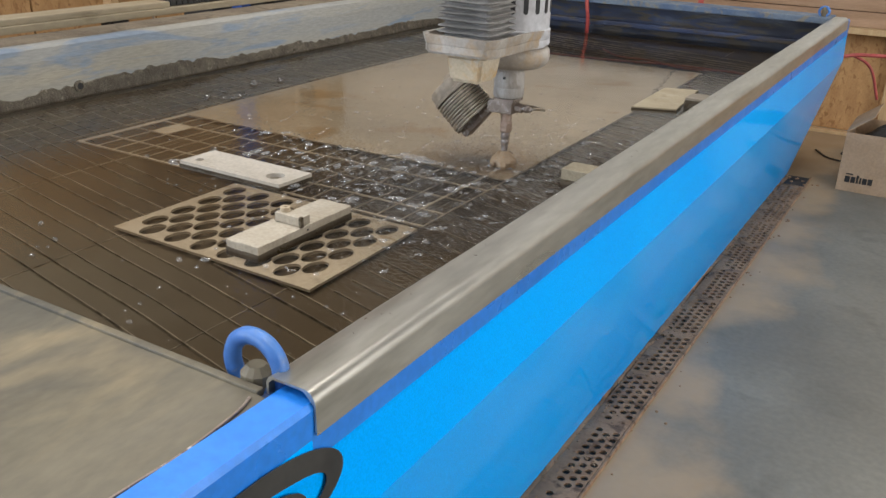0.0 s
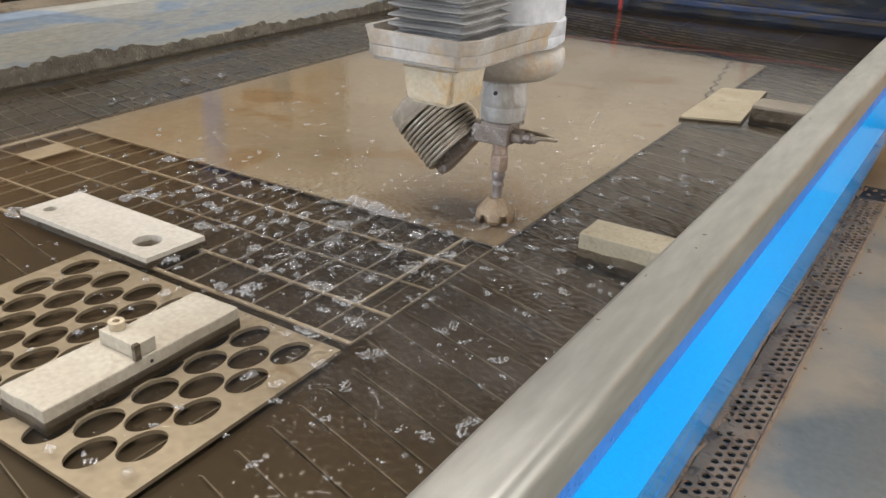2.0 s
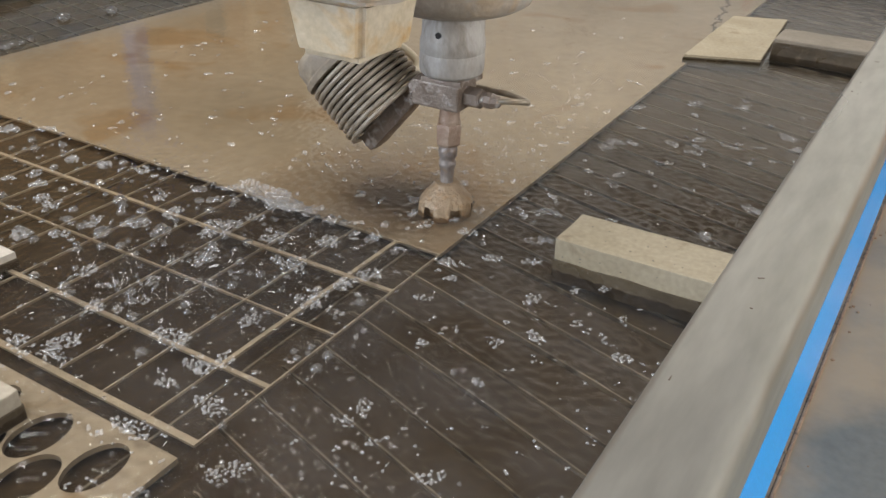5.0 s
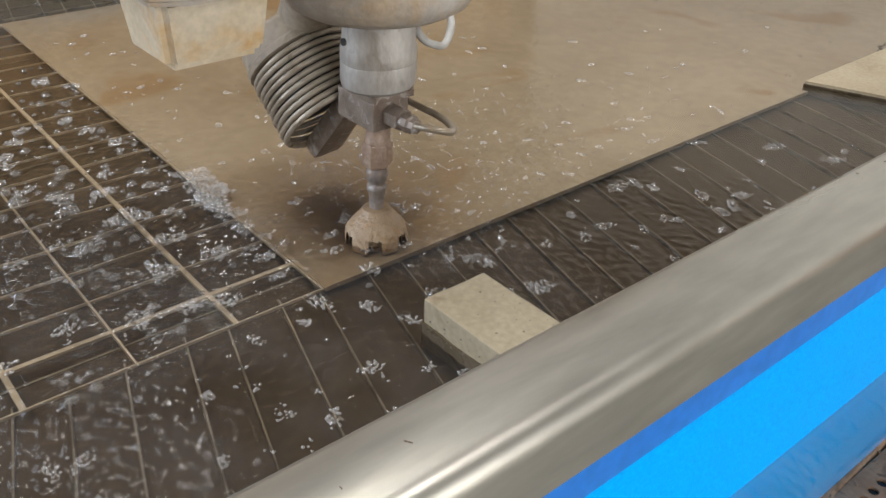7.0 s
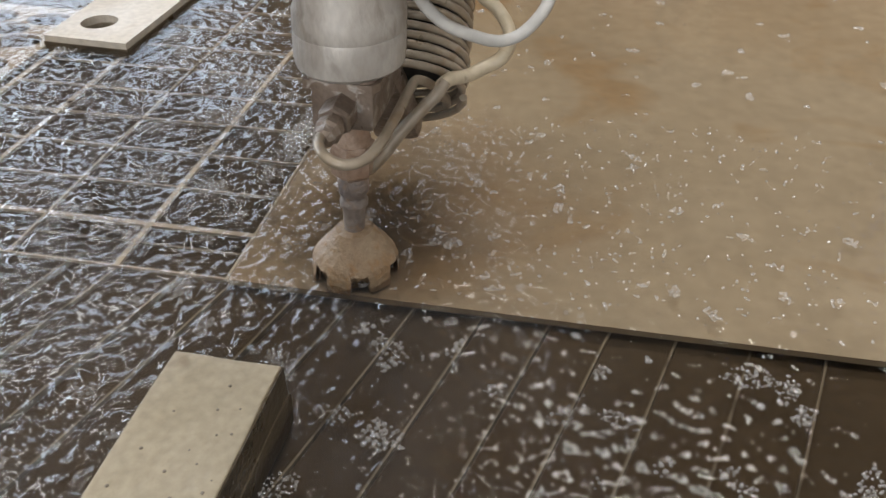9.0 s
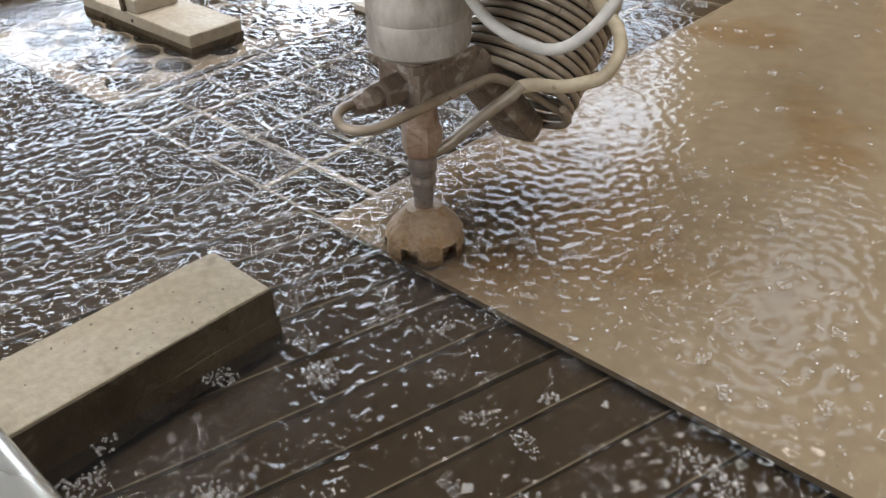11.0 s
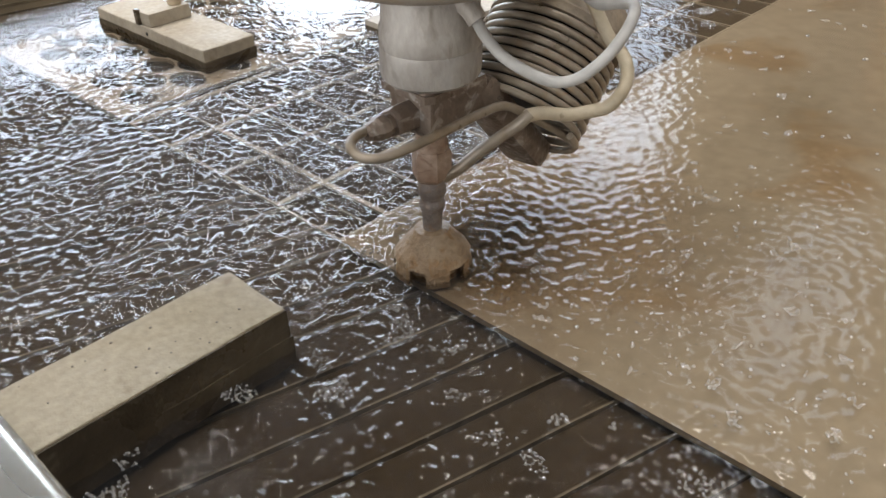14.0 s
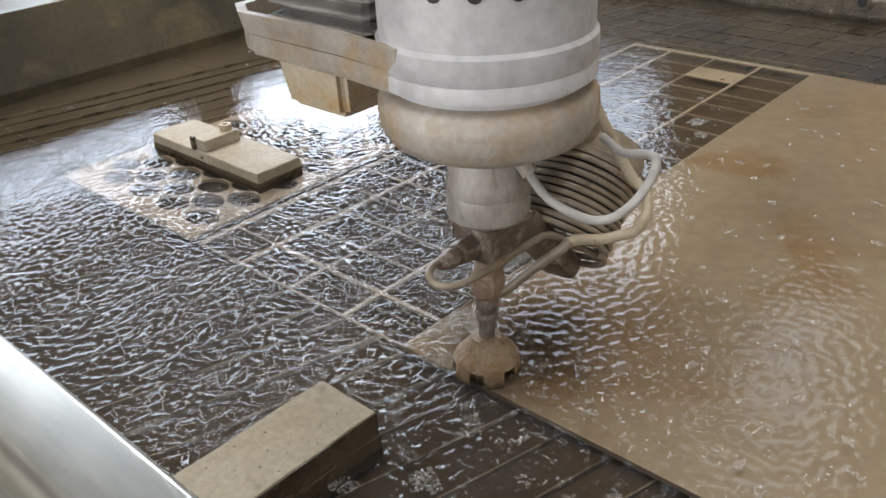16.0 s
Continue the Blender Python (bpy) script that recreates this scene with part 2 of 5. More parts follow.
def stained_floor():
    """Concrete with an ochre slurry wash that spreads unevenly from the drain."""
    t = CONCRETE.node_tree
    n, l = t.nodes, t.links
    b = n["Principled BSDF"]
    old = b.inputs["Base Color"].links[0].from_socket
    co = n.new("ShaderNodeTexCoord")
    sep = n.new("ShaderNodeSeparateXYZ")
    l.new(co.outputs["Object"], sep.inputs[0])
    nz = n.new("ShaderNodeTexNoise")
    nz.inputs["Scale"].default_value, nz.inputs["Detail"].default_value = 2.1, 6
    l.new(co.outputs["Object"], nz.inputs["Vector"])
    reach = n.new("ShaderNodeMath")
    reach.operation, reach.inputs[1].default_value, reach.inputs[2].default_value = "MULTIPLY_ADD", 1.0, 0.04
    l.new(nz.outputs["Fac"], reach.inputs[0])
    diff = n.new("ShaderNodeMath")
    diff.operation = "SUBTRACT"
    l.new(reach.outputs[0], diff.inputs[0])
    l.new(sep.outputs["X"], diff.inputs[1])
    fade = n.new("ShaderNodeMapRange")
    fade.inputs["From Min"].default_value, fade.inputs["From Max"].default_value = -0.10, 0.09
    l.new(diff.outputs[0], fade.inputs["Value"])
    part_of = n.new("ShaderNodeMath")
    part_of.operation, part_of.inputs[1].default_value = "MULTIPLY", 0.75
    l.new(fade.outputs[0], part_of.inputs[0])
    mx = n.new("ShaderNodeMix")
    mx.data_type = "RGBA"
    l.new(part_of.outputs[0], mx.inputs["Factor"])
    l.new(old, mx.inputs["A"])
    mx.inputs["B"].default_value = (0.36, 0.25, 0.145, 1)
    l.new(mx.outputs["Result"], b.inputs["Base Color"])


stained_floor()


def tone_cloud(material, centre, reach, tone):
    """Mixes a tone into the colour in an uneven cloud round a centre."""
    t = material.node_tree
    n, l = t.nodes, t.links
    b = n["Principled BSDF"]
    old = b.inputs["Base Color"].links[0].from_socket
    co = n.new("ShaderNodeTexCoord")
    nz = n.new("ShaderNodeTexNoise")
    nz.inputs["Scale"].default_value, nz.inputs["Detail"].default_value = 9.0, 5
    l.new(co.outputs["Object"], nz.inputs["Vector"])
    far = n.new("ShaderNodeVectorMath")
    far.operation = "DISTANCE"
    far.inputs[1].default_value = centre
    l.new(co.outputs["Object"], far.inputs[0])
    add = n.new("ShaderNodeMath")
    add.operation, add.inputs[1].default_value = "MULTIPLY_ADD", 0.30
    l.new(nz.outputs["Fac"], add.inputs[0])
    l.new(far.outputs["Value"], add.inputs[2])
    fade = n.new("ShaderNodeMapRange")
    fade.interpolation_type = "SMOOTHSTEP"
    fade.inputs["From Min"].default_value, fade.inputs["From Max"].default_value = 0.15, 0.15 + reach
    fade.inputs["To Min"].default_value, fade.inputs["To Max"].default_value = 0.6, 0.0
    l.new(add.outputs[0], fade.inputs["Value"])
    mx = n.new("ShaderNodeMix")
    mx.data_type = "RGBA"
    l.new(fade.outputs[0], mx.inputs["Factor"])
    l.new(old, mx.inputs["A"])
    mx.inputs["B"].default_value = (*tone, 1)
    l.new(mx.outputs["Result"], b.inputs["Base Color"])


# rusty silt settled in an uneven cloud round the cut
tone_cloud(PLATE, (-0.15, 0.13, 0.69), 0.26, (0.32, 0.205, 0.105))
# paler grey-brown cloud in the dark layer near the deck
tone_cloud(MURK, (-0.45, -1.25, 0.675), 0.62, (0.15, 0.13, 0.10))


def film_material(name, tint, ripple, calm, scale, gloss_rough=0.02):
    """A clear liquid film: tinted see-through with a Fresnel gloss over rippled relief, roughest before the cutting jet, damped where it is shallow over the sheet."""
    m = bpy.data.materials.new(name)
    m.use_nodes = True
    t = m.node_tree
    n, l = t.nodes, t.links
    n.remove(n["Principled BSDF"])
    co = n.new("ShaderNodeTexCoord")
    dist = n.new("ShaderNodeVectorMath")
    dist.operation = "DISTANCE"
    dist.inputs[1].default_value = (0.08, -0.14, 0.70)
    l.new(co.outputs["Object"], dist.inputs[0])
    amp = n.new("ShaderNodeMapRange")
    amp.interpolation_type = "SMOOTHSTEP"
    amp.inputs["From Min"].default_value, amp.inputs["From Max"].default_value = 0.36, 1.0
    amp.inputs["To Min"].default_value, amp.inputs["To Max"].default_value = ripple, calm
    l.new(dist.outputs["Value"], amp.inputs["Value"])
    height = None
    for s, weight, stretch in ((scale, 1.0, (1, 1.35, 1)), (scale * 2.2, 0.20, (1.3, 1, 1)), (scale * 0.30, 1.5, (1, 1, 1))):
        mp = n.new("ShaderNodeMapping")
        mp.inputs["Scale"].default_value = stretch
        l.new(co.outputs["Object"], mp.inputs["Vector"])
        nz = n.new("ShaderNodeTexNoise")
        nz.inputs["Scale"].default_value, nz.inputs["Detail"].default_value, nz.inputs["Distortion"].default_value = s, 0.9, 0.6
        l.new(mp.outputs[0], nz.inputs["Vector"])
        k = n.new("ShaderNodeMath")
        k.operation, k.inputs[1].default_value = "MULTIPLY", weight
        l.new(nz.outputs["Fac"], k.inputs[0])
        if height is None:
            height = k.outputs[0]
        else:
            a = n.new("ShaderNodeMath")
            l.new(height, a.inputs[0])
            l.new(k.outputs[0], a.inputs[1])
            height = a.outputs[0]
    bp = n.new("ShaderNodeBump")
    bp.inputs["Distance"].default_value = 0.013
    sep = n.new("ShaderNodeSeparateXYZ")
    l.new(co.outputs["Object"], sep.inputs[0])
    shallow = None
    for axis, lo, hi in (("Y", 0.0, 0.14), ("X", 0.03, -0.05)):
        f = n.new("ShaderNodeMapRange")
        f.interpolation_type = "SMOOTHSTEP"
        f.inputs["From Min"].default_value, f.inputs["From Max"].default_value = lo, hi
        l.new(sep.outputs[axis], f.inputs["Value"])
        if shallow is None:
            shallow = f.outputs[0]
        else:
            both = n.new("ShaderNodeMath")
            both.operation = "MULTIPLY"
            l.new(shallow, both.inputs[0])
            l.new(f.outputs[0], both.inputs[1])
            shallow = both.outputs[0]
    damp = n.new("ShaderNodeMapRange")
    damp.inputs["To Min"].default_value, damp.inputs["To Max"].default_value = 1.0, 0.42
    l.new(shallow, damp.inputs["Value"])
    power = n.new("ShaderNodeMath")
    power.operation = "MULTIPLY"
    l.new(amp.outputs[0], power.inputs[0])
    l.new(damp.outputs[0], power.inputs[1])
    l.new(power.outputs[0], bp.inputs["Strength"])
    l.new(height, bp.inputs["Height"])
    clear = n.new("ShaderNodeBsdfTransparent")
    clear.inputs[0].default_value = (*tint, 1)
    gloss = n.new("ShaderNodeBsdfGlossy")
    froth = n.new("ShaderNodeMapRange")
    froth.interpolation_type = "SMOOTHSTEP"
    froth.inputs["From Min"].default_value, froth.inputs["From Max"].default_value = 0.30, 0.80
    froth.inputs["To Min"].default_value, froth.inputs["To Max"].default_value = 0.06, gloss_rough
    l.new(dist.outputs["Value"], froth.inputs["Value"])
    l.new(froth.outputs[0], gloss.inputs["Roughness"])
    # a faint grey diffuse share in the stirred water, in uneven clouds
    air = n.new("ShaderNodeBsdfDiffuse")
    air.inputs[0].default_value = (0.50, 0.50, 0.52, 1)
    cloud = n.new("ShaderNodeTexNoise")
    cloud.inputs["Scale"].default_value, cloud.inputs["Detail"].default_value = 14.0, 4
    l.new(co.outputs["Object"], cloud.inputs["Vector"])
    thick = n.new("ShaderNodeMapRange")
    thick.inputs["From Min"].default_value, thick.inputs["From Max"].default_value = 0.35, 0.70
    thick.inputs["To Min"].default_value, thick.inputs["To Max"].default_value = 0.015, 0.055
    l.new(cloud.outputs["Fac"], thick.inputs["Value"])
    reach = n.new("ShaderNodeMapRange")
    reach.interpolation_type = "SMOOTHSTEP"
    reach.inputs["From Min"].default_value, reach.inputs["From Max"].default_value = 0.25, 0.62
    reach.inputs["To Min"].default_value, reach.inputs["To Max"].default_value = 1.0, 0.0
    l.new(dist.outputs["Value"], reach.inputs["Value"])
    share = n.new("ShaderNodeMath")
    share.operation = "MULTIPLY"
    l.new(thick.outputs[0], share.inputs[0])
    l.new(reach.outputs[0], share.inputs[1])
    body = n.new("ShaderNodeMixShader")
    l.new(share.outputs[0], body.inputs[0])
    l.new(clear.outputs[0], body.inputs[1])
    l.new(air.outputs[0], body.inputs[2])
    fr = n.new("ShaderNodeFresnel")
    fr.inputs["IOR"].default_value = 1.42
    l.new(bp.outputs[0], gloss.inputs["Normal"])
    l.new(bp.outputs[0], fr.inputs["Normal"])
    mx = n.new("ShaderNodeMixShader")
    l.new(fr.outputs[0], mx.inputs[0])
    l.new(body.outputs[0], mx.inputs[1])
    l.new(gloss.outputs[0], mx.inputs[2])
    l.new(mx.outputs[0], n["Material Output"].inputs["Surface"])
    return m


WATER = film_material("tank_water", (0.86, 0.815, 0.735), 0.10, 0.05, 110, 0.03)


def bubble_material(name, white_share):
    m = bpy.data.materials.new(name)
    m.use_nodes = True
    t = m.node_tree
    n, l = t.nodes, t.links
    n.remove(n["Principled BSDF"])
    clear = n.new("ShaderNodeBsdfTransparent")
    white = n.new("ShaderNodeBsdfDiffuse")
    white.inputs[0].default_value = (0.85, 0.84, 0.83, 1)
    body = n.new("ShaderNodeMixShader")
    body.inputs[0].default_value = white_share
    gloss = n.new("ShaderNodeBsdfGlossy")
    gloss.inputs["Roughness"].default_value = 0.04
    fr = n.new("ShaderNodeFresnel")
    fr.inputs["IOR"].default_value = 1.6
    mx = n.new("ShaderNodeMixShader")
    l.new(clear.outputs[0], body.inputs[1])
    l.new(white.outputs[0], body.inputs[2])
    l.new(fr.outputs[0], mx.inputs[0])
    l.new(body.outputs[0], mx.inputs[1])
    l.new(gloss.outputs[0], mx.inputs[2])
    l.new(mx.outputs[0], n["Material Output"].inputs["Surface"])
    return m


BUBBLE = bubble_material("bubble_film", 0.10)
FOAM = bubble_material("foam_film", 0.27)


# ---- mesh helpers ----
def part(name, bm, material, parent=None, label="", smooth=None):
    me = bpy.data.meshes.new(name)
    bmesh.ops.recalc_face_normals(bm, faces=bm.faces[:])
    bm.to_mesh(me)
    bm.free()
    me.materials.append(material)
    if smooth is not None:
        me.shade_smooth()
        me.set_sharp_from_angle(angle=radians(smooth))
    ob = new(name, me)
    if parent:
        ob.parent = parent
    if label:
        tagged(ob, label)
    return ob


def empty(name, label, category, group="", kind=""):
    return tagged(new(name), label, category, group, kind)


def box_bm(x0, x1, y0, y1, z0, z1, bevel=0.0, bm=None):
    bm = bm or bmesh.new()
    made = bmesh.ops.create_cube(bm, size=1, matrix=Matrix.Translation(((x0 + x1) / 2, (y0 + y1) / 2, (z0 + z1) / 2)) @ Matrix.Diagonal((x1 - x0, y1 - y0, z1 - z0, 1)))
    if bevel:
        edges = {e for v in made["verts"] for e in v.link_edges}
        bmesh.ops.bevel(bm, geom=list(edges), offset=bevel, segments=2, affect="EDGES", profile=0.6)
    return bm


def lathe_bm(profile, centre=(0, 0), steps=40, bm=None):
    """A solid of revolution about a vertical axis from (radius, z) pairs."""
    bm = bm or bmesh.new()
    rings = []
    for r, z in profile:
        rings.append([bm.verts.new((centre[0] + r * math.cos(a), centre[1] + r * math.sin(a), z)) for a in (2 * math.pi * i / steps for i in range(steps))])
    for a, b in zip(rings, rings[1:]):
        for i in range(steps):
            j = (i + 1) % steps
            bm.faces.new((a[i], a[j], b[j], b[i]))
    bm.faces.new(rings[0][::-1])
    bm.faces.new(rings[-1])
    return bm


def smooth_line(points, per=8):
    pts = [Vector(p) for p in points]
    pts = [pts[0] * 2 - pts[1], *pts, pts[-1] * 2 - pts[-2]]
    out = []
    for a, b, c, d in zip(pts, pts[1:], pts[2:], pts[3:]):
        for i in range(per):
            t = i / per
            out.append(0.5 * (2 * b + (c - a) * t + (2 * a - 5 * b + 4 * c - d) * t * t + (3 * b - a - 3 * c + d) * t ** 3))
    return out + [pts[-2]]


def tube_bm(points, radius, sides=10, per=8, smooth=True, bm=None):
    """A round tube along points."""
    bm = bm or bmesh.new()
    line = smooth_line(points, per) if smooth else [Vector(p) for p in points]
    side = None
    rings = []
    for i, p in enumerate(line):
        way = (line[min(i + 1, len(line) - 1)] - line[max(i - 1, 0)]).normalized()
        if side is None:
            side = way.orthogonal().normalized()
        side = (side - way * side.dot(way)).normalized()
        up = way.cross(side)
        rings.append([bm.verts.new(p + radius * (math.cos(a) * side + math.sin(a) * up)) for a in (2 * math.pi * k / sides for k in range(sides))])
    for a, b in zip(rings, rings[1:]):
        for k in range(sides):
            j = (k + 1) % sides
            bm.faces.new((a[k], a[j], b[j], b[k]))
    bm.faces.new(rings[0][::-1])
    bm.faces.new(rings[-1])
    return bm


def prism_bm(outline, z0, z1, holes=(), bm=None):
    """A flat sheet with holes: an outline and hole loops in x, y, from z0 up to z1."""
    bm = bm or bmesh.new()
    edges = []
    for loop in (outline, *holes):
        vs = [bm.verts.new((x, y, z1)) for x, y in loop]
        edges += [bm.edges.new((vs[i], vs[(i + 1) % len(vs)])) for i in range(len(vs))]
    bmesh.ops.triangle_fill(bm, edges=edges, use_beauty=True, use_dissolve=False)
    made = bmesh.ops.extrude_face_region(bm, geom=bm.faces[:])
    for v in made["geom"]:
        if isinstance(v, bmesh.types.BMVert):
            v.co.z = z0
    return bm


def circle(x, y, r, steps=18):
    return [(x + r * math.cos(2 * math.pi * i / steps), y + r * math.sin(2 * math.pi * i / steps)) for i in range(steps)]


def rect(x0, x1, y0, y1):
    return [(x0, y0), (x1, y0), (x1, y1), (x0, y1)]


def profile_y_bm(outline, y0, y1, cuts=1):
    """An outline in x, z drawn out along y."""
    bm = bmesh.new()
    rows = []
    for k in range(cuts + 1):
        y = y0 + (y1 - y0) * k / cuts
        rows.append([bm.verts.new((x, y, z)) for x, z in outline])
    for a, b in zip(rows, rows[1:]):
        for i in range(len(outline)):
            j = (i + 1) % len(outline)
            bm.faces.new((a[i], a[j], b[j], b[i]))
    bm.faces.new(rows[0][::-1])
    bm.faces.new(rows[-1])
    return bm


def rough_up(bm, amount, freq, seed=0.0):
    """Uneven worn faces."""
    for v in bm.verts:
        v.co += noise.noise_vector(v.co * freq + Vector((seed, seed, seed))) * amount


def worn_block(x0, x1, y0, y1, z0, z1, bevel, cuts=5, amount=0.0016, seed=0.0):
    bm = box_bm(x0, x1, y0, y1, z0, z1, bevel)
    bmesh.ops.subdivide_edges(bm, edges=bm.edges[:], cuts=cuts, use_grid_fill=True)
    rough_up(bm, amount, 28, seed)
    return bm


# ---- setting: hall ----
FLOOR = 0.0
CHOP = 0.42


def panel_x(z):
    """How far out the tank's side stands at a height: upright above its fold, leaning in below."""
    return 0.4685 + 0.04 * (0.80 - z) if z > 0.665 else 0.4739 - 0.2585 * (0.665 - z)


floor = tagged(part("floor", box_bm(-6, 6, -6.6, 4.6, FLOOR - 0.12, FLOOR), CONCRETE), "worn grey concrete floor stained ochre along the drain", "floor", kind="structure")
wall_far = tagged(part("wall_far", box_bm(-6, 6, 4.25, 4.4, 0, 4.6), WHITE), "off-white upper wall behind the tank", "wall", kind="structure")
# walls and ceiling out of view; left, back and ceiling darkened for the reflections
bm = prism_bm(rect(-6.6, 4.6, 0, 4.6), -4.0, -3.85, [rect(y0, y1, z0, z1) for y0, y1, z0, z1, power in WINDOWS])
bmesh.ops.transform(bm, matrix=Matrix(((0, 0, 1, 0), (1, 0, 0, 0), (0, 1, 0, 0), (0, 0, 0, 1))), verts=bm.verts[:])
wall_left = tagged(part("wall_left", bm, SHEATH), "brown sheathed wall kept dark, with three unseen high window openings", "wall", kind="structure")
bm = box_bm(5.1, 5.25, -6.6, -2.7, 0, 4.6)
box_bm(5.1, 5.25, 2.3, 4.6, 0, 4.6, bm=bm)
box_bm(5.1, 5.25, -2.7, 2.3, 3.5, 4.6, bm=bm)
wall_right = tagged(part("wall_right", bm, WHITE), "off-white wall out of view with a wide opening added for light", "wall", kind="structure")
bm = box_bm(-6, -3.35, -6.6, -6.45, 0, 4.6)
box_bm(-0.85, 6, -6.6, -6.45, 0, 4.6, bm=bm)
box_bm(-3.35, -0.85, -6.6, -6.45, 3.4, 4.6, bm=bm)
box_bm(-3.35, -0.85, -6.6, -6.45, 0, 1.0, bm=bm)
wall_back = tagged(part("wall_back", bm, SHEATH), "unseen brown wall kept dark, with a wide opening added for light", "wall", kind="structure")
ceiling = tagged(part("ceiling", prism_bm(rect(-6, 6, -6.6, 4.6), 4.6, 4.7, [rect(sx - 0.5, sx + 0.5, sy - 1.1, sy + 1.1) for sx, sy in ADDED_TOP_LIGHTS]), CEIL), "unseen dull metal ceiling with four openings added for light", "ceiling", kind="structure")

# wood lining of the far wall: boards, studs and a siding strip
lining = empty("wall_lining", "brown particle boards and pine studs on the far wall", "wall lining", kind="structure")
for k in range(7):
    x0 = -4.0 + k * 1.23
    part("board", box_bm(x0, x0 + 1.215, 4.20, 4.245, FLOOR + 0.02, 0.695, 0.002), OSB, lining)
for sx in (-3.4, -2.2, -1.0, 0.1, 0.62, 1.6, 2.8):
    part("stud", box_bm(sx, sx + 0.055, 4.13, 4.198, FLOOR + 0.02, 0.66, 0.003), LUMBER, lining)
for z0, z1 in ((0.70, 0.795), (0.80, 0.895), (0.90, 0.995)):
    part("plank", box_bm(-4.0, 4.6, 4.185, 4.245, z0, z1, 0.003), PANEL_WOOD, lining)
part("sill_plank", box_bm(-4.0, 4.6, 4.10, 4.183, 0.662, 0.70, 0.004), LUMBER, lining)
part("bottom_plank", box_bm(-4.0, 4.6, 4.12, 4.198, FLOOR, FLOOR + 0.018, 0.002), LUMBER, lining)

left_lining = empty("side_wall_lining", "brown particle boards between pine studs", "wall lining", kind="structure")
for k in range(4, 9):
    y0 = -4.4 + k * 0.93
    part("board", box_bm(-3.83, -3.80, y0, y0 + 0.915, FLOOR + 0.002, 2.05, 0.002), OSB, left_lining)
for k in range(4, 9):
    sy = -3.9 + k * 0.93
    part("stud", box_bm(-3.798, -3.72, sy, sy + 0.06, FLOOR + 0.002, 2.05, 0.003), LUMBER, left_lining)
part("brace", tube_bm([(-3.77, 0.55, 1.95), (-3.77, 1.15, 0.9)], 0.018, 6, smooth=False), RUBBER, left_lining)

# ---- setting: drain along the tank ----
drain = empty("floor_drain", "muddy perforated steel drain grate set in the floor beside the tank", "drain", kind="structure")
for q in range(13):
    holes = []
    y0 = -1.70 + q * 0.342
    for k in range(10):
        for c, x in enumerate((0.333, 0.360, 0.387, 0.412)):
            y = y0 + 0.014 + k * 0.0338 + (0.0169 if c % 2 else 0)
            if k < 9 and noise.noise(Vector((x * 9, y * 2.2, 3))) < (0.30 if c else -0.05):
                holes.append(circle(x, y, 0.0108, 10))
    part("grate", prism_bm(rect(0.318, 0.427, y0, y0 + 0.3415), FLOOR + 0.006, FLOOR + 0.012, holes), GRATE, drain)
part("trough", box_bm(0.3165, 0.4335, -1.71, 2.95, FLOOR + 0.0015, FLOOR + 0.004), DARK, drain)
part("edge_strip", box_bm(0.4285, 0.436, -1.71, 2.95, FLOOR, FLOOR + 0.013, 0.002), GRATE, drain)


def mud_bank(inner, reach, height, seed):
    """Uneven dried mud along the drain, thinning out to nothing."""
    bm = bmesh.new()
    prev = None
    for k in range(241):
        y = -1.7 + 4.6 * k / 240
        w = reach * (0.55 + 0.75 * noise.noise(Vector((y * 2.1, seed, 0))) + 0.35 * noise.noise(Vector((y * 9, seed, 3))))
        w = max(0.006, w)
        h = height * (1 + 0.6 * noise.noise(Vector((y * 17, seed, 5))))
        row = [bm.verts.new((inner + w * f, y, FLOOR + 0.0025 + h * g)) for f, g in ((-0.02, 0.9), (0.2, 1.0), (0.55, 0.7), (0.85, 0.3), (1.0, -0.3))]
        if prev:
            for i in range(4):
                bm.faces.new((prev[i], prev[i + 1], row[i + 1], row[i]))
        prev = row
    return bm


part("mud_strip", mud_bank(0.303, 0.040, 0.013, 2.0), GRATE, drain, "rusty mud along the foot of the tank", 60)
bm = bmesh.new()
rng = random.Random(4)
for k in range(420):
    x, y = min(rng.gauss(0.362, 0.05), 0.57), rng.uniform(-1.5, 2.9)
    x = max(x, 0.315)
    s = rng.uniform(0.002, 0.006) * (1.8 if y > 1.7 else 1)
    bmesh.ops.create_icosphere(bm, subdivisions=1, radius=s, matrix=Matrix.Translation((x, y, FLOOR + (0.012 if x < 0.43 else 0.001))) @ Matrix.Diagonal((1, 1, 0.6, 1)))
tagged(part("grit", bm, GRATE), "brown grit and mud crumbs along the drain", "grit", kind="stuff")

# ---- cutting tank ----
tank = empty("waterjet_tank", "blue steel waterjet tank full of murky water with a steel rim", "tank")
RIM0, RIM1 = -1.417, 2.86
part("side_panel", profile_y_bm([(panel_x(0.80), 0.800), (panel_x(0.674), 0.674), (panel_x(0.665), 0.665), (panel_x(0.656), 0.656), (panel_x(0.0), 0.0), (0.27, 0.0), (0.42, 0.70), (0.42, 0.800)], -2.05, 2.95, 60), BLUE, tank, "glossy bright blue painted side panel")
bm = profile_y_bm([(0.464, 0.88), (0.4692, 0.872), (0.4692, 0.801), (0.415, 0.801), (0.415, 0.88)], -2.05, 2.95, 20)
part("top_band", bm, BLUE_DARK, tank, "darker blue band under the rim")
cap = [(0.397, 0.85), (0.397, 0.886), (0.400, 0.893), (0.406, 0.896)]
cap += [(0.454 + 0.018 * math.sin(radians(a)), 0.878 + 0.018 * math.cos(radians(a))) for a in range(0, 91, 10)]
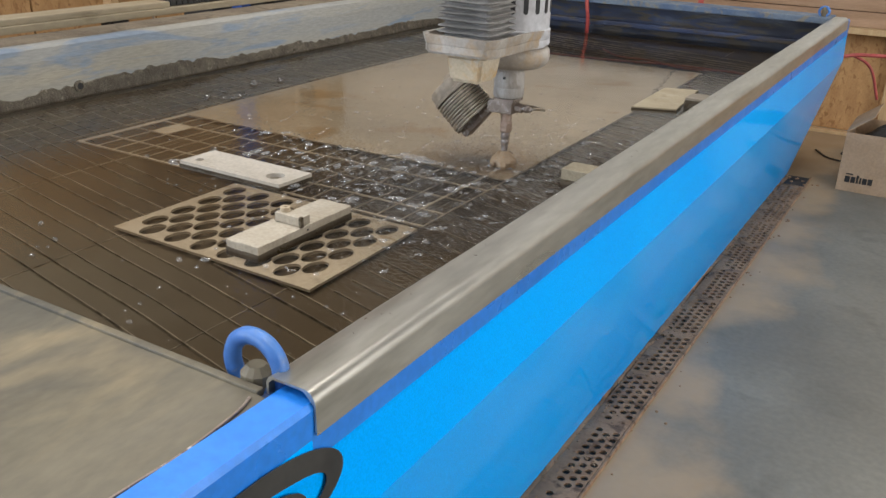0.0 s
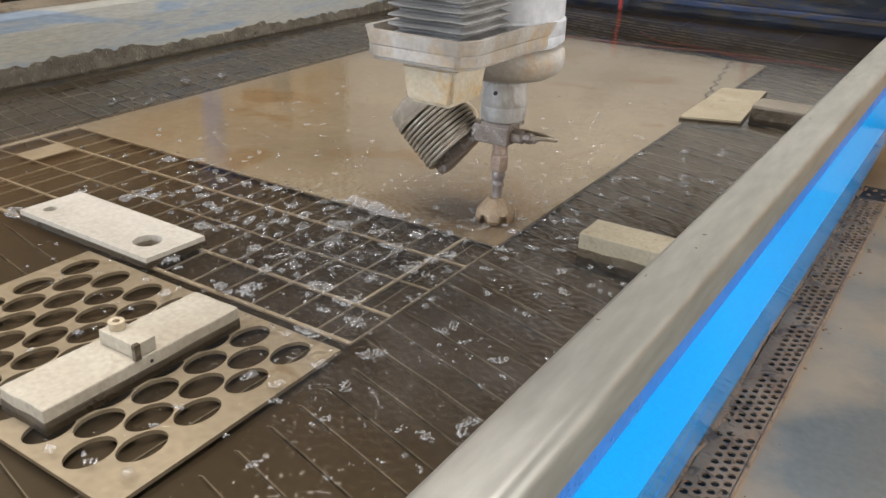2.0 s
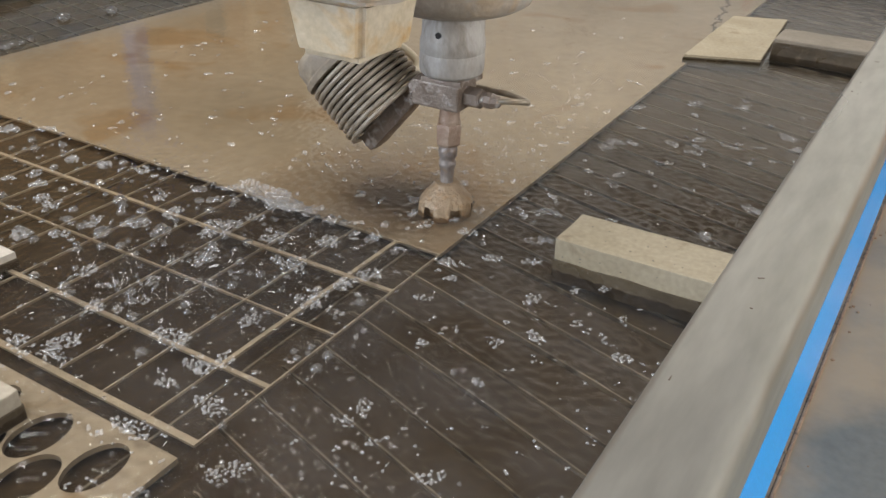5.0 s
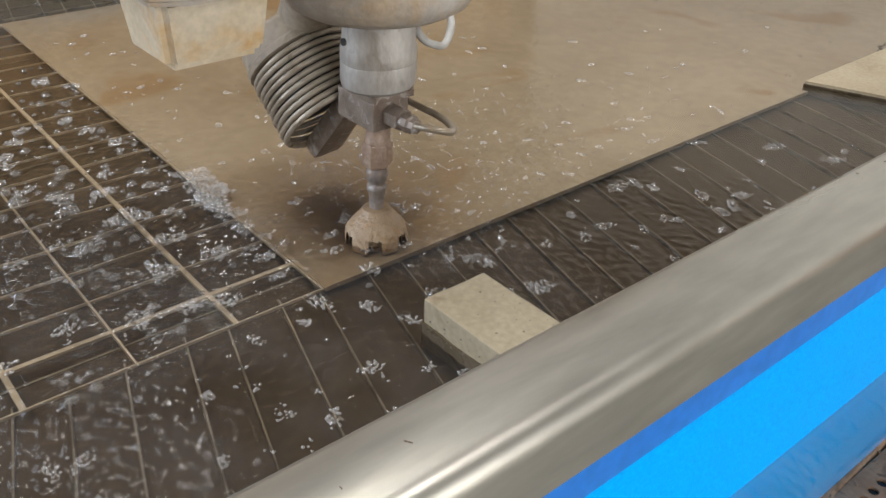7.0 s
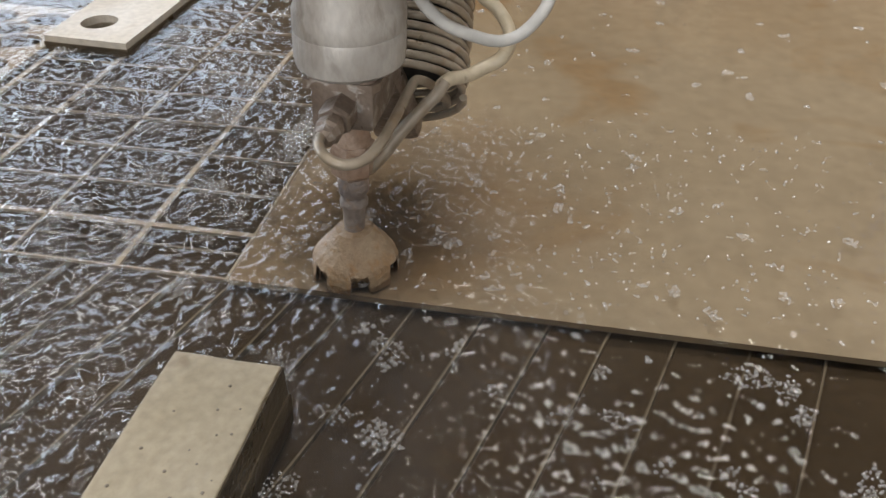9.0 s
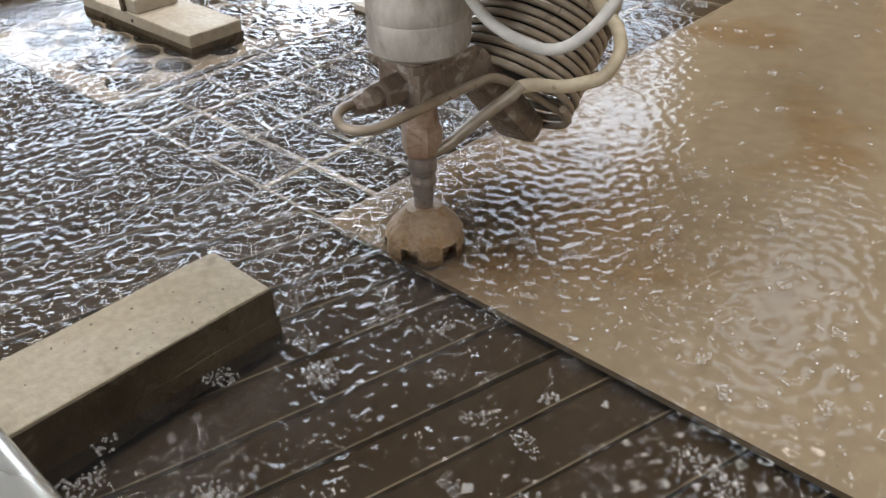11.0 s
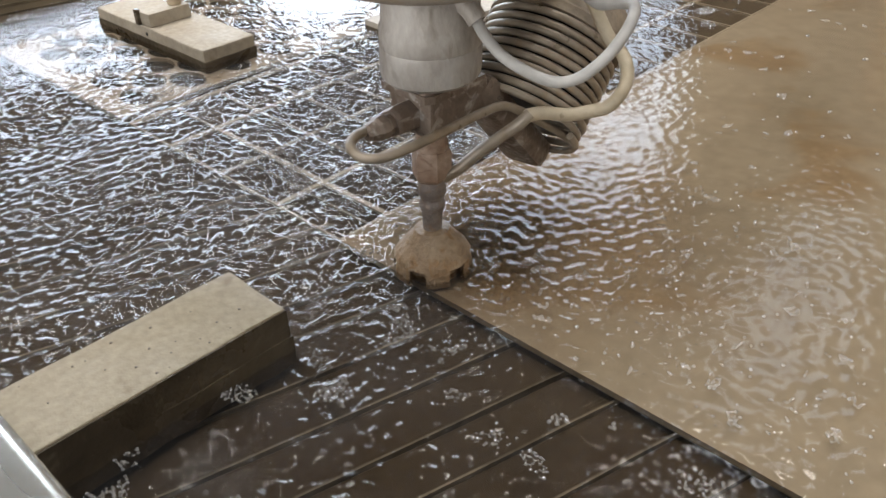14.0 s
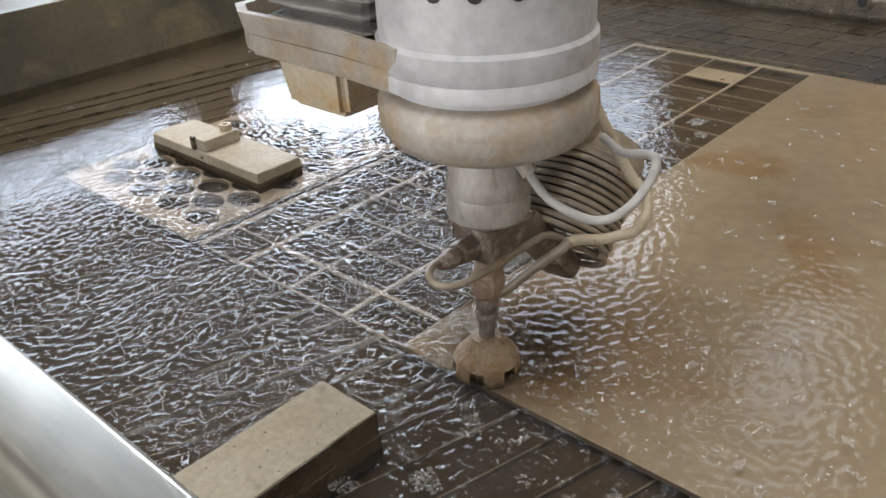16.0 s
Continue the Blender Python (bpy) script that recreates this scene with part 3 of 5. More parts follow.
cap += [(0.4735, 0.838), (0.4705, 0.838), (0.4695, 0.878), (0.454, 0.8925), (0.407, 0.8925), (0.4005, 0.886), (0.4005, 0.85)]
bm = profile_y_bm(cap, RIM0, RIM1, 90)
for v in bm.verts:
    v.co.x += 0.0012 * noise.noise(Vector((0, v.co.y * 3, 1.0)))
    v.co.z += 0.0010 * noise.noise(Vector((0, v.co.y * 4, 7.0)))
part("rim_cap", bm, STEEL, tank, "folded bare steel rim cap", 50)
part("inner_wall", box_bm(0.396, 0.4095, -1.43, 2.95, 0.605, 0.87), DARKBLUE_IN, tank)
bm = bmesh.new()
rng = random.Random(9)
for k in range(26):
    y, x = rng.uniform(-1.3, 2.6), rng.uniform(0.408, 0.435)
    a = rng.uniform(0, 3.1)
    d = rng.uniform(0.001, 0.003)
    tube_bm([(x - d * math.cos(a), y - d * math.sin(a), 0.8965), (x + d * math.cos(a), y + d * math.sin(a), 0.8962)], 0.0005, 5, smooth=False, bm=bm)
tagged(part("rim_scuff", bm, VALVE, tank), kind="stuff")

# left wall, sloped inwards, with its flat rim and silt line
bm = profile_y_bm([(-1.738, 0.50), (-1.742, 0.705), (-1.768, 0.84), (-1.782, 0.882), (-1.80, 0.894), (-1.98, 0.896), (-1.98, FLOOR), (-1.95, FLOOR), (-1.95, 0.5)], -2.0, 2.95, 80)
for v in bm.verts:
    v.co.x += 0.002 * noise.noise(Vector((v.co.z * 3, v.co.y * 2, 2)))
part("left_wall", bm, BLUE_DIRTY, tank, "silt-stained pale blue tank wall")
bm = bmesh.new()
prev = None
for k in range(601):
    y = -1.42 + 4.3 * k / 600
    top = 0.745 + 0.022 * noise.noise(Vector((y * 1.7, 0, 0))) + 0.016 * noise.noise(Vector((y * 8, 3, 0))) + 0.009 * noise.noise(Vector((y * 31, 7, 0)))
    top += -0.012 * (y > 1.2)
    row = [bm.verts.new((-1.7365 - 0.002 * 0, y, 0.69)), bm.verts.new((-1.7365 - (top - 0.69) * 0.16, y, top)), bm.verts.new((-1.7485 - (top - 0.69) * 0.16, y, top + 0.003))]
    if prev:
        for i in range(2):
            bm.faces.new((prev[i], prev[i + 1], row[i + 1], row[i]))
    prev = row
part("silt_line", bm, SILT_BAND, tank, "dark wet silt line above the water")
bm = bmesh.new()
prev = None
for k in range(181):
    y = -1.99 + 4.93 * k / 180
    w = 0.012 * noise.noise(Vector((y * 5, 1, 4))) + 0.006 * noise.noise(Vector((y * 21, 5, 4)))
    h = 0.0016 * noise.noise(Vector((y * 14, 2, 9)))
    row = [bm.verts.new((x, y, z)) for x, z in ((-1.979, 0.8962), (-1.972, 0.9000 + h), (-1.90, 0.9005 - h), (-1.835 + w, 0.8995 + h), (-1.826 + w, 0.8952))]
    if prev:
        for i in range(4):
            bm.faces.new((prev[i], prev[i + 1], row[i + 1], row[i]))
    prev = row
part("rim_silt", bm, RIM_SILT, tank, "brown dried silt caked on the flat rim", 40)
bm = lathe_bm([(0.020, -0.004), (0.022, 0.006), (0.013, 0.008), (0.012, -0.002)], steps=20)
bmesh.ops.transform(bm, matrix=Matrix.Translation((-1.738, -0.07, 0.737)) @ Matrix.Rotation(radians(85), 4, "Y"), verts=bm.verts[:])
pipe_end = part("overflow_port", bm, SILT_BAND, tank, "round overflow port", 40)
bm = lathe_bm([(0.0115, 0.0), (0.0115, 0.0075)], steps=16)
bmesh.ops.transform(bm, matrix=Matrix.Translation((-1.738, -0.07, 0.737)) @ Matrix.Rotation(radians(85), 4, "Y"), verts=bm.verts[:])
part("port_bore", bm, DARK, tank)
bm = bmesh.new()
rng = random.Random(2)
for k in range(34):
    y = rng.choice((rng.uniform(-0.2, 0.4), rng.uniform(-1, 2.6)))
    s = rng.uniform(0.003, 0.011)
    bmesh.ops.create_icosphere(bm, subdivisions=1, radius=s, matrix=Matrix.Translation((rng.uniform(-1.96, -1.83), y, 0.897)) @ Matrix.Diagonal((1, 1.6, 0.4, 1)))
tagged(part("silt_crumbs", bm, SILT_BAND), "dried silt crumbs on the tank rim", "silt", kind="stuff")

# far wall with its flange
part("far_wall", profile_y_bm([(-1.95, FLOOR), (0.268, FLOOR), (0.412, 0.80), (0.412, 0.86), (-1.95, 0.86)], 2.88, 2.95), DARKBLUE_IN, tank, "dark blue dirty end wall")
part("far_flange", box_bm(-1.95, 0.397, 2.79, 2.96, 0.862, 0.894, 0.004), BLUE_WORN, tank, "worn pale blue end flange")
part("far_ledge", box_bm(-1.9, 0.395, 2.84, 2.879, 0.735, 0.765, 0.006), DARKBLUE_IN, tank)

# near deck with its painted edge
bm = profile_y_bm([(-1.95, 0.872), (0.395, 0.872), (0.444, 0.866), (0.4605, 0.852), (0.4672, 0.83), (0.4672, 0.80), (0.40, 0.80), (0.40, 0.855), (-1.95, 0.855)], -2.02, -1.428, 8)
part("deck", bm, DECK, tank, "wide silt-covered steel deck plate", 35)
part("deck_lip", box_bm(-1.95, 0.392, -1.4275, -1.415, 0.66, 0.876, 0.003), DECK, tank)
bm = profile_y_bm([(0.437, 0.8705), (0.4465, 0.8675), (0.4630, 0.8530), (0.4700, 0.83), (0.4700, 0.8015), (0.4676, 0.8015), (0.4676, 0.83), (0.4615, 0.8515), (0.4458, 0.8655), (0.437, 0.8690)], -2.02, RIM0 - 0.004, 6)
part("deck_edge_paint", bm, BLUE, tank, "bright blue painted edge of the deck", 35)
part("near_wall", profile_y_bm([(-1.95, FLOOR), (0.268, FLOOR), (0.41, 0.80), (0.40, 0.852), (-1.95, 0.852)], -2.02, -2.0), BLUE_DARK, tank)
bm = bmesh.new()
tube_bm([(0.412, -1.75, 0.8725), (0.405, -1.66, 0.8735), (0.408, -1.56, 0.8735), (0.4, -1.47, 0.8735), (0.392, -1.44, 0.874)], 0.0022, 6, bm=bm)
part("weld_seam", bm, VALVE, tank)

# lifting eyes at both rim corners
for ex, ey, ez, s in ((0.362, -1.395, 0.833, 1.0), (0.352, 2.84, 0.885, 0.6)):
    eye = part("lifting_eye", tube_bm([(ex + 0.040 * s * math.sin(a), ey, ez + (0.026 + 0.040 * (1 - math.cos(a)) - 0.012) * s) for a in (math.radians(-176 + 352 * i / 24 + 180) for i in range(25))], 0.0115 * s, 10, per=2), EYE_BLUE, tank, "chipped blue painted lifting ring", 60)
    part("eye_base", lathe_bm([(0.022 * s, ez + 0.01), (0.021 * s, ez + 0.046), (0.012 * s, ez + 0.056)], (ex, ey), 12), DECK, eye)

# round swoosh emblem on the side panel near the corner
def oval_ring(cy, cz, ry, rz, thick, a0, a1, shift):
    bm = bmesh.new()
    prev = None
    for i in range(41):
        a = radians(a0 + (a1 - a0) * i / 40)
        w = thick * (0.25 + 0.75 * math.sin(math.pi * i / 40))
        row = []
        for k in (0, 1):
            y, z = cy + (ry - w * k) * math.cos(a), cz + (rz - w * k * 0.8) * math.sin(a)
            row.append(bm.verts.new((panel_x(z) + 0.001 + shift, y, z)))
        if prev:
            bm.faces.new((prev[0], row[0], row[1], prev[1]))
        prev = row
    made = bmesh.ops.extrude_face_region(bm, geom=bm.faces[:])
    for v in made["geom"]:
        if isinstance(v, bmesh.types.BMVert):
            v.co.x += 0.0015
    return bm


part("emblem", oval_ring(-1.535, 0.775, 0.165, 0.062, 0.042, -60, 160, 0.0030), INK, tank, "black swoosh emblem")
part("emblem", oval_ring(-1.550, 0.761, 0.108, 0.040, 0.02, -60, 150, 0.0035), INK, tank, "black swoosh emblem")

# slats in the water, on two cross bars
# (bowed and leaning with use, their tops eaten away below the cut-out)
def slat_bm(y0, seed):
    r = random.Random(seed)
    lean, bow, drop = -0.20 + 0.06 * noise.noise(Vector((y0 * 1.3, 2, 0))), -0.10 + 0.08 * noise.noise(Vector((y0 * 1.9, 5, 0))), r.uniform(-0.003, 0.0)
    bm = bmesh.new()
    prev = None
    for k in range(37):
        x = -1.735 + 2.129 * k / 36
        y = y0 + lean * (x + 0.55) + bow * max(0.0, x + 0.3) ** 2 + 0.006 * noise.noise(Vector((x * 3, y0 * 3, 1)))
        top = 0.6815 + drop + 0.0015 * noise.noise(Vector((x * 12, y0 * 9, 4)))
        if (-1.25 < x < -0.02 and -0.46 < y < 0.01) or (-0.58 < x < -0.01 and -0.86 < y < -0.45):
            top -= 0.03
        row = [bm.verts.new((x, y + dy, z)) for dy, z in ((-0.001, 0.615), (-0.001, top), (0.001, top), (0.001, 0.615))]
        if prev:
            for i in range(3):
                bm.faces.new((prev[i], prev[i + 1], row[i + 1], row[i]))
        prev = row
    return bm


for k in range(-22, 45):
    part("slat", slat_bm(0.060 + k * 0.0585 + random.Random(k).uniform(-0.006, 0.006), k), SLAT, tank)
for x in (-1.66, -1.58, -1.50, -1.42, -1.34, -1.05, -0.56, -0.055):
    part("cross_bar", box_bm(x - 0.0014, x + 0.0014, -1.42, 2.87, 0.60, 0.6795 if x < -1.3 else 0.6765), SLAT, tank)
# opaque dark layer standing in for deep water lost in murk
part("silt_bed", box_bm(-1.76, 0.400, -1.43, 2.879, 0.58, 0.675), MURK, tank, "dark layer standing in for the murky depth between the slats")

# water: a sheet a little wider than the basin, its edges inside the walls, choppy round the jet
def steps_of(lo, hi, fine_lo, fine_hi, coarse, fine):
    out = list(np.arange(lo, fine_lo, coarse)) + list(np.arange(fine_lo, fine_hi, fine)) + list(np.arange(fine_hi, hi, coarse)) + [hi]
    return np.array(out)


wx = steps_of(-1.7495, 0.4055, -0.95, 0.4, 0.03, 0.0032)
wy = steps_of(-1.4355, 2.8895, -1.0, 1.0, 0.03, 0.0032)
gx, gy = np.meshgrid(wx, wy)
waves = np.random.default_rng(5)
chop = np.zeros_like(gx)
for k in range(90):
    length = waves.uniform(0.0075, 0.021)
    turn_w, phase = waves.uniform(0, 2 * math.pi), waves.uniform(0, 2 * math.pi)
    number = 2 * math.pi / length
    chop += np.sin(number * (gx * math.cos(turn_w) + gy * math.sin(turn_w)) + phase) / number
chop *= math.sqrt(2 / 90)
gust = 0.75 + 0.5 * np.sin(gx * 9 + 2 * np.sin(gy * 7)) * np.sin(gy * 11 + 1.5 * np.sin(gx * 8))
near_jet = np.clip((0.88 - np.hypot(gx - 0.08, gy + 0.12)) / 0.50, 0, 1)
near_jet = near_jet ** 2 * (3 - 2 * near_jet)
over_sheet = np.clip((gy + 0.01) / 0.10, 0, 1) * np.clip((0.03 - gx) / 0.06, 0, 1)
chop *= (0.012 + CHOP * near_jet * gust) * (1 - 0.55 * over_sheet)
chop = np.clip(chop, -0.006, 0.006)
me = bpy.data.meshes.new("water")
nx, ny = len(wx), len(wy)
corner = (np.arange(ny - 1)[:, None] * nx + np.arange(nx - 1)[None, :]).ravel()
me.from_pydata(np.stack([gx.ravel(), gy.ravel(), 0.700 + chop.ravel()], 1).tolist(), [], np.stack([corner, corner + 1, corner + nx + 1, corner + nx], 1).tolist())
me.materials.append(WATER)
me.shade_smooth()
water = tagged(new("water", me), "murky brown water rippling round the cutting nozzle", "water", kind="structure")

# ---- sheet being cut: whole plate and the cut-out lattice still joined to it ----
sheet = empty("steel_sheet", "tan mill-steel sheet just under water with a cut-out lattice", "metal sheet")
part("plate", prism_bm(rect(-1.272, 0.0, 0.0, 1.965), 0.684, 0.690), PLATE, sheet, "wet tan steel plate", None)
rows_y = [(-0.1095, -0.0035), (-0.2242, -0.1155), (-0.3340, -0.2266), (-0.435, -0.3400)]
cells = []
for r, (y0, y1) in enumerate(rows_y):
    for c in range(18):
        half0 = 0.003 if (c == 0 and r < 3) else 0.0008
        half1 = 0.003 if (c == 1 and r < 3) else 0.0008
        x1 = -c * 0.0697 - half1 if c else -0.0018
        x0 = -(c + 1) * 0.0697 + half0
        if r == 1 and c == 16:
            continue
        cells.append(rect(x0, x1, y0, y1))
part("lattice", prism_bm(rect(-1.272, 0.0, -0.443, -0.001), 0.687, 0.690, cells), WEB, sheet, "thin steel lattice left after cutting rectangles")

# perforated offcut
holes = []
for c in range(13):
    x = -0.543 + c * 0.0407
    for r in range(4):
        holes.append([(x + 0.0242 * math.cos(2 * math.pi * i / 22), -0.512 - r * 0.0885 - (0.044 if c % 2 else 0) + 0.0352 * math.sin(2 * math.pi * i / 22)) for i in range(22)])
perforated = empty("perforated_offcut", "tan steel offcut with staggered oval holes under water", "metal offcut")
part("perforated_plate", prism_bm([(-0.590, -0.861), (0.006, -0.872), (0.0, -0.463), (-0.588, -0.462)], 0.684, 0.690, holes), PERF, perforated)

# drilled plate lying on the lattice
bm = prism_bm([(-0.813, -0.449), (-0.441, -0.452), (-0.434, -0.325), (-0.806, -0.319)], 0.691, 0.7115, [circle(-0.500, -0.400, 0.026, 28), circle(-0.770, -0.412, 0.0125, 18)])
drilled = empty("drilled_plate", "pale flat plate with one large and one small hole", "metal plate")
part("plate_body", bm, PALE, drilled)
part("wet_edge", prism_bm([(-0.8142, -0.4502), (-0.4400, -0.4532), (-0.4328, -0.3238), (-0.8072, -0.3178)], 0.6912, 0.7025, [circle(-0.500, -0.400, 0.0268, 28), circle(-0.770, -0.412, 0.0132, 18)]), STONE_WET_SHADE, drilled, "wet stained lower edge")

# long block with a small block and a nut on it
base = empty("ballast_block", "long pale slurry-coated block resting on the perforated offcut", "block")
part("block_body", worn_block(-0.258, -0.165, -0.832, -0.504, 0.690, 0.7265, 0.003, 6, seed=1), STONE, base)
part("wet_skirt", worn_block(-0.2592, -0.1638, -0.8332, -0.5028, 0.6902, 0.709, 0.002, 4, amount=0.0012, seed=3), STONE_WET_SHADE, base, "dark wet lower edge")
part("drill_hole", tube_bm([(-0.1660, -0.668, 0.716), (-0.1640, -0.668, 0.716)], 0.0028, 8, smooth=False), DARK, base)
small = empty("small_block", "small pale notched block lying across the long block", "block")
part("block_body", worn_block(-0.243, -0.168, -0.690, -0.655, 0.7275, 0.749, 0.0015, 3, amount=0.0007, seed=5), STONE, small)
part("tab", box_bm(-0.1695, -0.1625, -0.694, -0.684, 0.7275, 0.752, 0.001), STONE_WET_SHADE, small)
nut = empty("tan_nut", "small tan threaded bushing standing on the small block", "bushing")
bm = prism_bm(circle(0, 0, 0.0115, 16), 0.7495, 0.7605, [circle(0, 0, 0.0055, 12)])
bmesh.ops.translate(bm, vec=(-0.226, -0.672, 0), verts=bm.verts[:])
part("ring", bm, BRASS, nut, "", 30)

# blocks wedged against the wall
ballast = empty("wedge_block", "pale speckled block wedged between the plate and the rim", "block", "blocks at the rim")
part("block_body", worn_block(0.150, 0.394, 0.029, 0.111, 0.685, 0.7445, 0.0015, 6, amount=0.0010, seed=8), STONE_TAN, ballast)
part("wet_skirt", worn_block(0.1478, 0.3932, 0.0266, 0.1130, 0.6852, 0.7155, 0.0, 9, amount=0.0022, seed=9), STONE_WET_SHADE, ballast, "dark wet lower edge")
# thin dark sheet: the shade of the far face put into its colour
part("wet_face", worn_block(0.1495, 0.3925, 0.1110, 0.1126, 0.6853, 0.7432, 0.0, 6, amount=0.0006, seed=10), STONE_WET_SHADE, ballast, "brown face with its shade painted dark")
rng = random.Random(12)
bm = bmesh.new()
for k in range(34):
    face = rng.random()
    s = rng.uniform(0.0006, 0.0016)
    if face < 0.5:
        p = Vector((rng.uniform(0.16, 0.38), rng.uniform(0.035, 0.105), 0.7447))
    else:
        p = Vector((rng.uniform(0.16, 0.38), 0.0287, rng.uniform(0.715, 0.74)))
    bmesh.ops.create_icosphere(bm, subdivisions=1, radius=s, matrix=Matrix.Translation(p) @ Matrix.Diagonal((1, 1, 0.5, 1)))
tagged(part("pit_marks", bm, STONE_GREY, ballast), kind="stuff")

offcut = empty("flat_offcut", "flat pale rectangular offcut lying at the sheet edge", "metal offcut")
part("offcut_body", prism_bm([(-0.008, 1.035), (0.146, 1.090), (0.114, 1.492), (-0.012, 1.452)], 0.6905, 0.708), STONE_TAN, offcut)
# dark base standing in for the shadow gap below the offcut
part("wet_base", prism_bm([(-0.0095, 1.0335), (0.1475, 1.0885), (0.1155, 1.4935), (-0.0135, 1.4535)], 0.684, 0.7030), STONE_WET_SHADE, offcut)
second = empty("wedge_block", "grey-brown wet block beside a flat offcut against the rim", "block", "blocks at the rim")
part("block_body", worn_block(0.150, 0.394, 1.175, 1.275, 0.685, 0.738, 0.003, 5, seed=15), STONE_GREY, second)
part("wet_skirt", worn_block(0.1490, 0.3935, 1.1738, 1.2762, 0.6852, 0.730, 0.002, 4, seed=16), STONE_WET_SHADE, second, "dark wet lower edge")

# ---- cutting head, about its vertical nozzle axis ----
head = empty("cutting_head", "slurry-stained waterjet cutting head with bellows, coil and nozzle", "cutting head")

# splash guard: a dome with wide arched notches at its foot
bm = lathe_bm([(0.0140, 0.7400), (0.0170, 0.7395), (0.0190, 0.7365), (0.0240, 0.7300), (0.0300, 0.7230), (0.0355, 0.7165), (0.0382, 0.7110), (0.0388, 0.7040), (0.0398, 0.6935), (0.0350, 0.6930), (0.0345, 0.7035), (0.0325, 0.7110), (0.0200, 0.7240), (0.0140, 0.7300)], steps=72)
doomed = []
for f in bm.faces:
    c = f.calc_center_median()
    a = math.degrees(math.atan2(c.y, c.x)) % 60
    if 12 < a < 36 and math.hypot(c.x, c.y) > 0.033 and c.z < (0.7125 if 16 < a < 32 else 0.708):
        doomed.append(f)
bmesh.ops.delete(bm, geom=doomed, context="FACES")
for v in bm.verts:
    k = 1 + 0.035 * noise.noise(v.co * 60) + 0.012 * math.sin(18 * math.atan2(v.co.y, v.co.x)) * (v.co.z < 0.72)
    v.co.x *= k
    v.co.y *= k
part("splash_guard", bm, GUARD, head, "tan stained domed splash guard with arched notches", 40)
# unseen filler, added so the guard's notches stay brown instead of black
part("guard_core", lathe_bm([(0.0300, 0.6932), (0.0305, 0.7100), (0.0240, 0.7200)], steps=36), GUARD, head, "added brown filler inside the splash guard", 40)
part("nozzle_tube", lathe_bm([(0.0080, 0.715), (0.0088, 0.737), (0.0096, 0.752), (0.0104, 0.762), (0.0124, 0.765), (0.0124, 0.770), (0.0108, 0.772), (0.0108, 0.776), (0.0130, 0.779), (0.0134, 0.789), (0.0118, 0.793), (0.0118, 0.797)], steps=28), NOZZLE, head, "worn grey nozzle tube", 40)
part("nozzle_nut", lathe_bm([(0.0145, 0.795), (0.0185, 0.799), (0.0190, 0.802), (0.0190, 0.823), (0.0175, 0.827), (0.0155, 0.828)], steps=6), NUT_TAN, head, "tan hexagonal nozzle nut", 20)
part("neck", lathe_bm([(0.0150, 0.827), (0.0152, 0.834), (0.0140, 0.836), (0.0145, 0.853)], steps=24), NUT_TAN, head, "tan stained neck", 40)
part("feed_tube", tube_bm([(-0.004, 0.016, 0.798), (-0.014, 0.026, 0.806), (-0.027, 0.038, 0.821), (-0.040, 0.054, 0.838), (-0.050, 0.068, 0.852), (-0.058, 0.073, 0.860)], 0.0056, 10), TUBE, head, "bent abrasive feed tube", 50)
valve = part("valve_block", box_bm(-0.047, 0.026, -0.025, 0.025, 0.852, 0.888, 0.003), VALVE, head, "brown stained steel valve block with white crust")
part("flange_plate", prism_bm([(-0.030, -0.029), (0.032, -0.029), (0.034, 0.026), (0.026, 0.031), (-0.036, 0.031)], 0.8885, 0.8955), VALVE, valve, "dark flange plate under the actuator")
part("bolt_head", lathe_bm([(0.0085, 0.895), (0.0085, 0.8985)], (0.024, -0.019), 18), VALVE, valve, "", 40)
part("bolt_head", lathe_bm([(0.0085, 0.895), (0.0085, 0.8985)], (0.024, 0.019), 18), VALVE, valve, "", 40)


def along_x(profile, x0, y, z, steps=18):
    bm = lathe_bm([(r, h) for r, h in profile], steps=steps)
    bmesh.ops.transform(bm, matrix=Matrix.Translation((x0, y, z)) @ Matrix.Rotation(radians(90), 4, "Y"), verts=bm.verts[:])
    return bm


fitting = part("inlet_fitting", along_x([(0.0142, 0.0), (0.0142, 0.020), (0.0125, 0.023)], 0.0265, 0.0, 0.870, 6), VALVE, head, "hexagonal pressure fitting")
part("gland", along_x([(0.0092, 0.022), (0.0092, 0.028), (0.0112, 0.030), (0.0112, 0.038), (0.0092, 0.041), (0.0080, 0.048), (0.0050, 0.051)], 0.0265, 0.0, 0.870, 8), VALVE, fitting)
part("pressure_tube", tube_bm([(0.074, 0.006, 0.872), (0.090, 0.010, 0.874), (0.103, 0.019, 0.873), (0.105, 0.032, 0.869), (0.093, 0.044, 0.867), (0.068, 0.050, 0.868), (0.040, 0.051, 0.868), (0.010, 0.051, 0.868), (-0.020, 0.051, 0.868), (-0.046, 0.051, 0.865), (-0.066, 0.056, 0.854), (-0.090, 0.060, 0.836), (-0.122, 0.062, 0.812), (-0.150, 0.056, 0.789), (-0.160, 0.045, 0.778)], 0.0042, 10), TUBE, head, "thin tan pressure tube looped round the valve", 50)
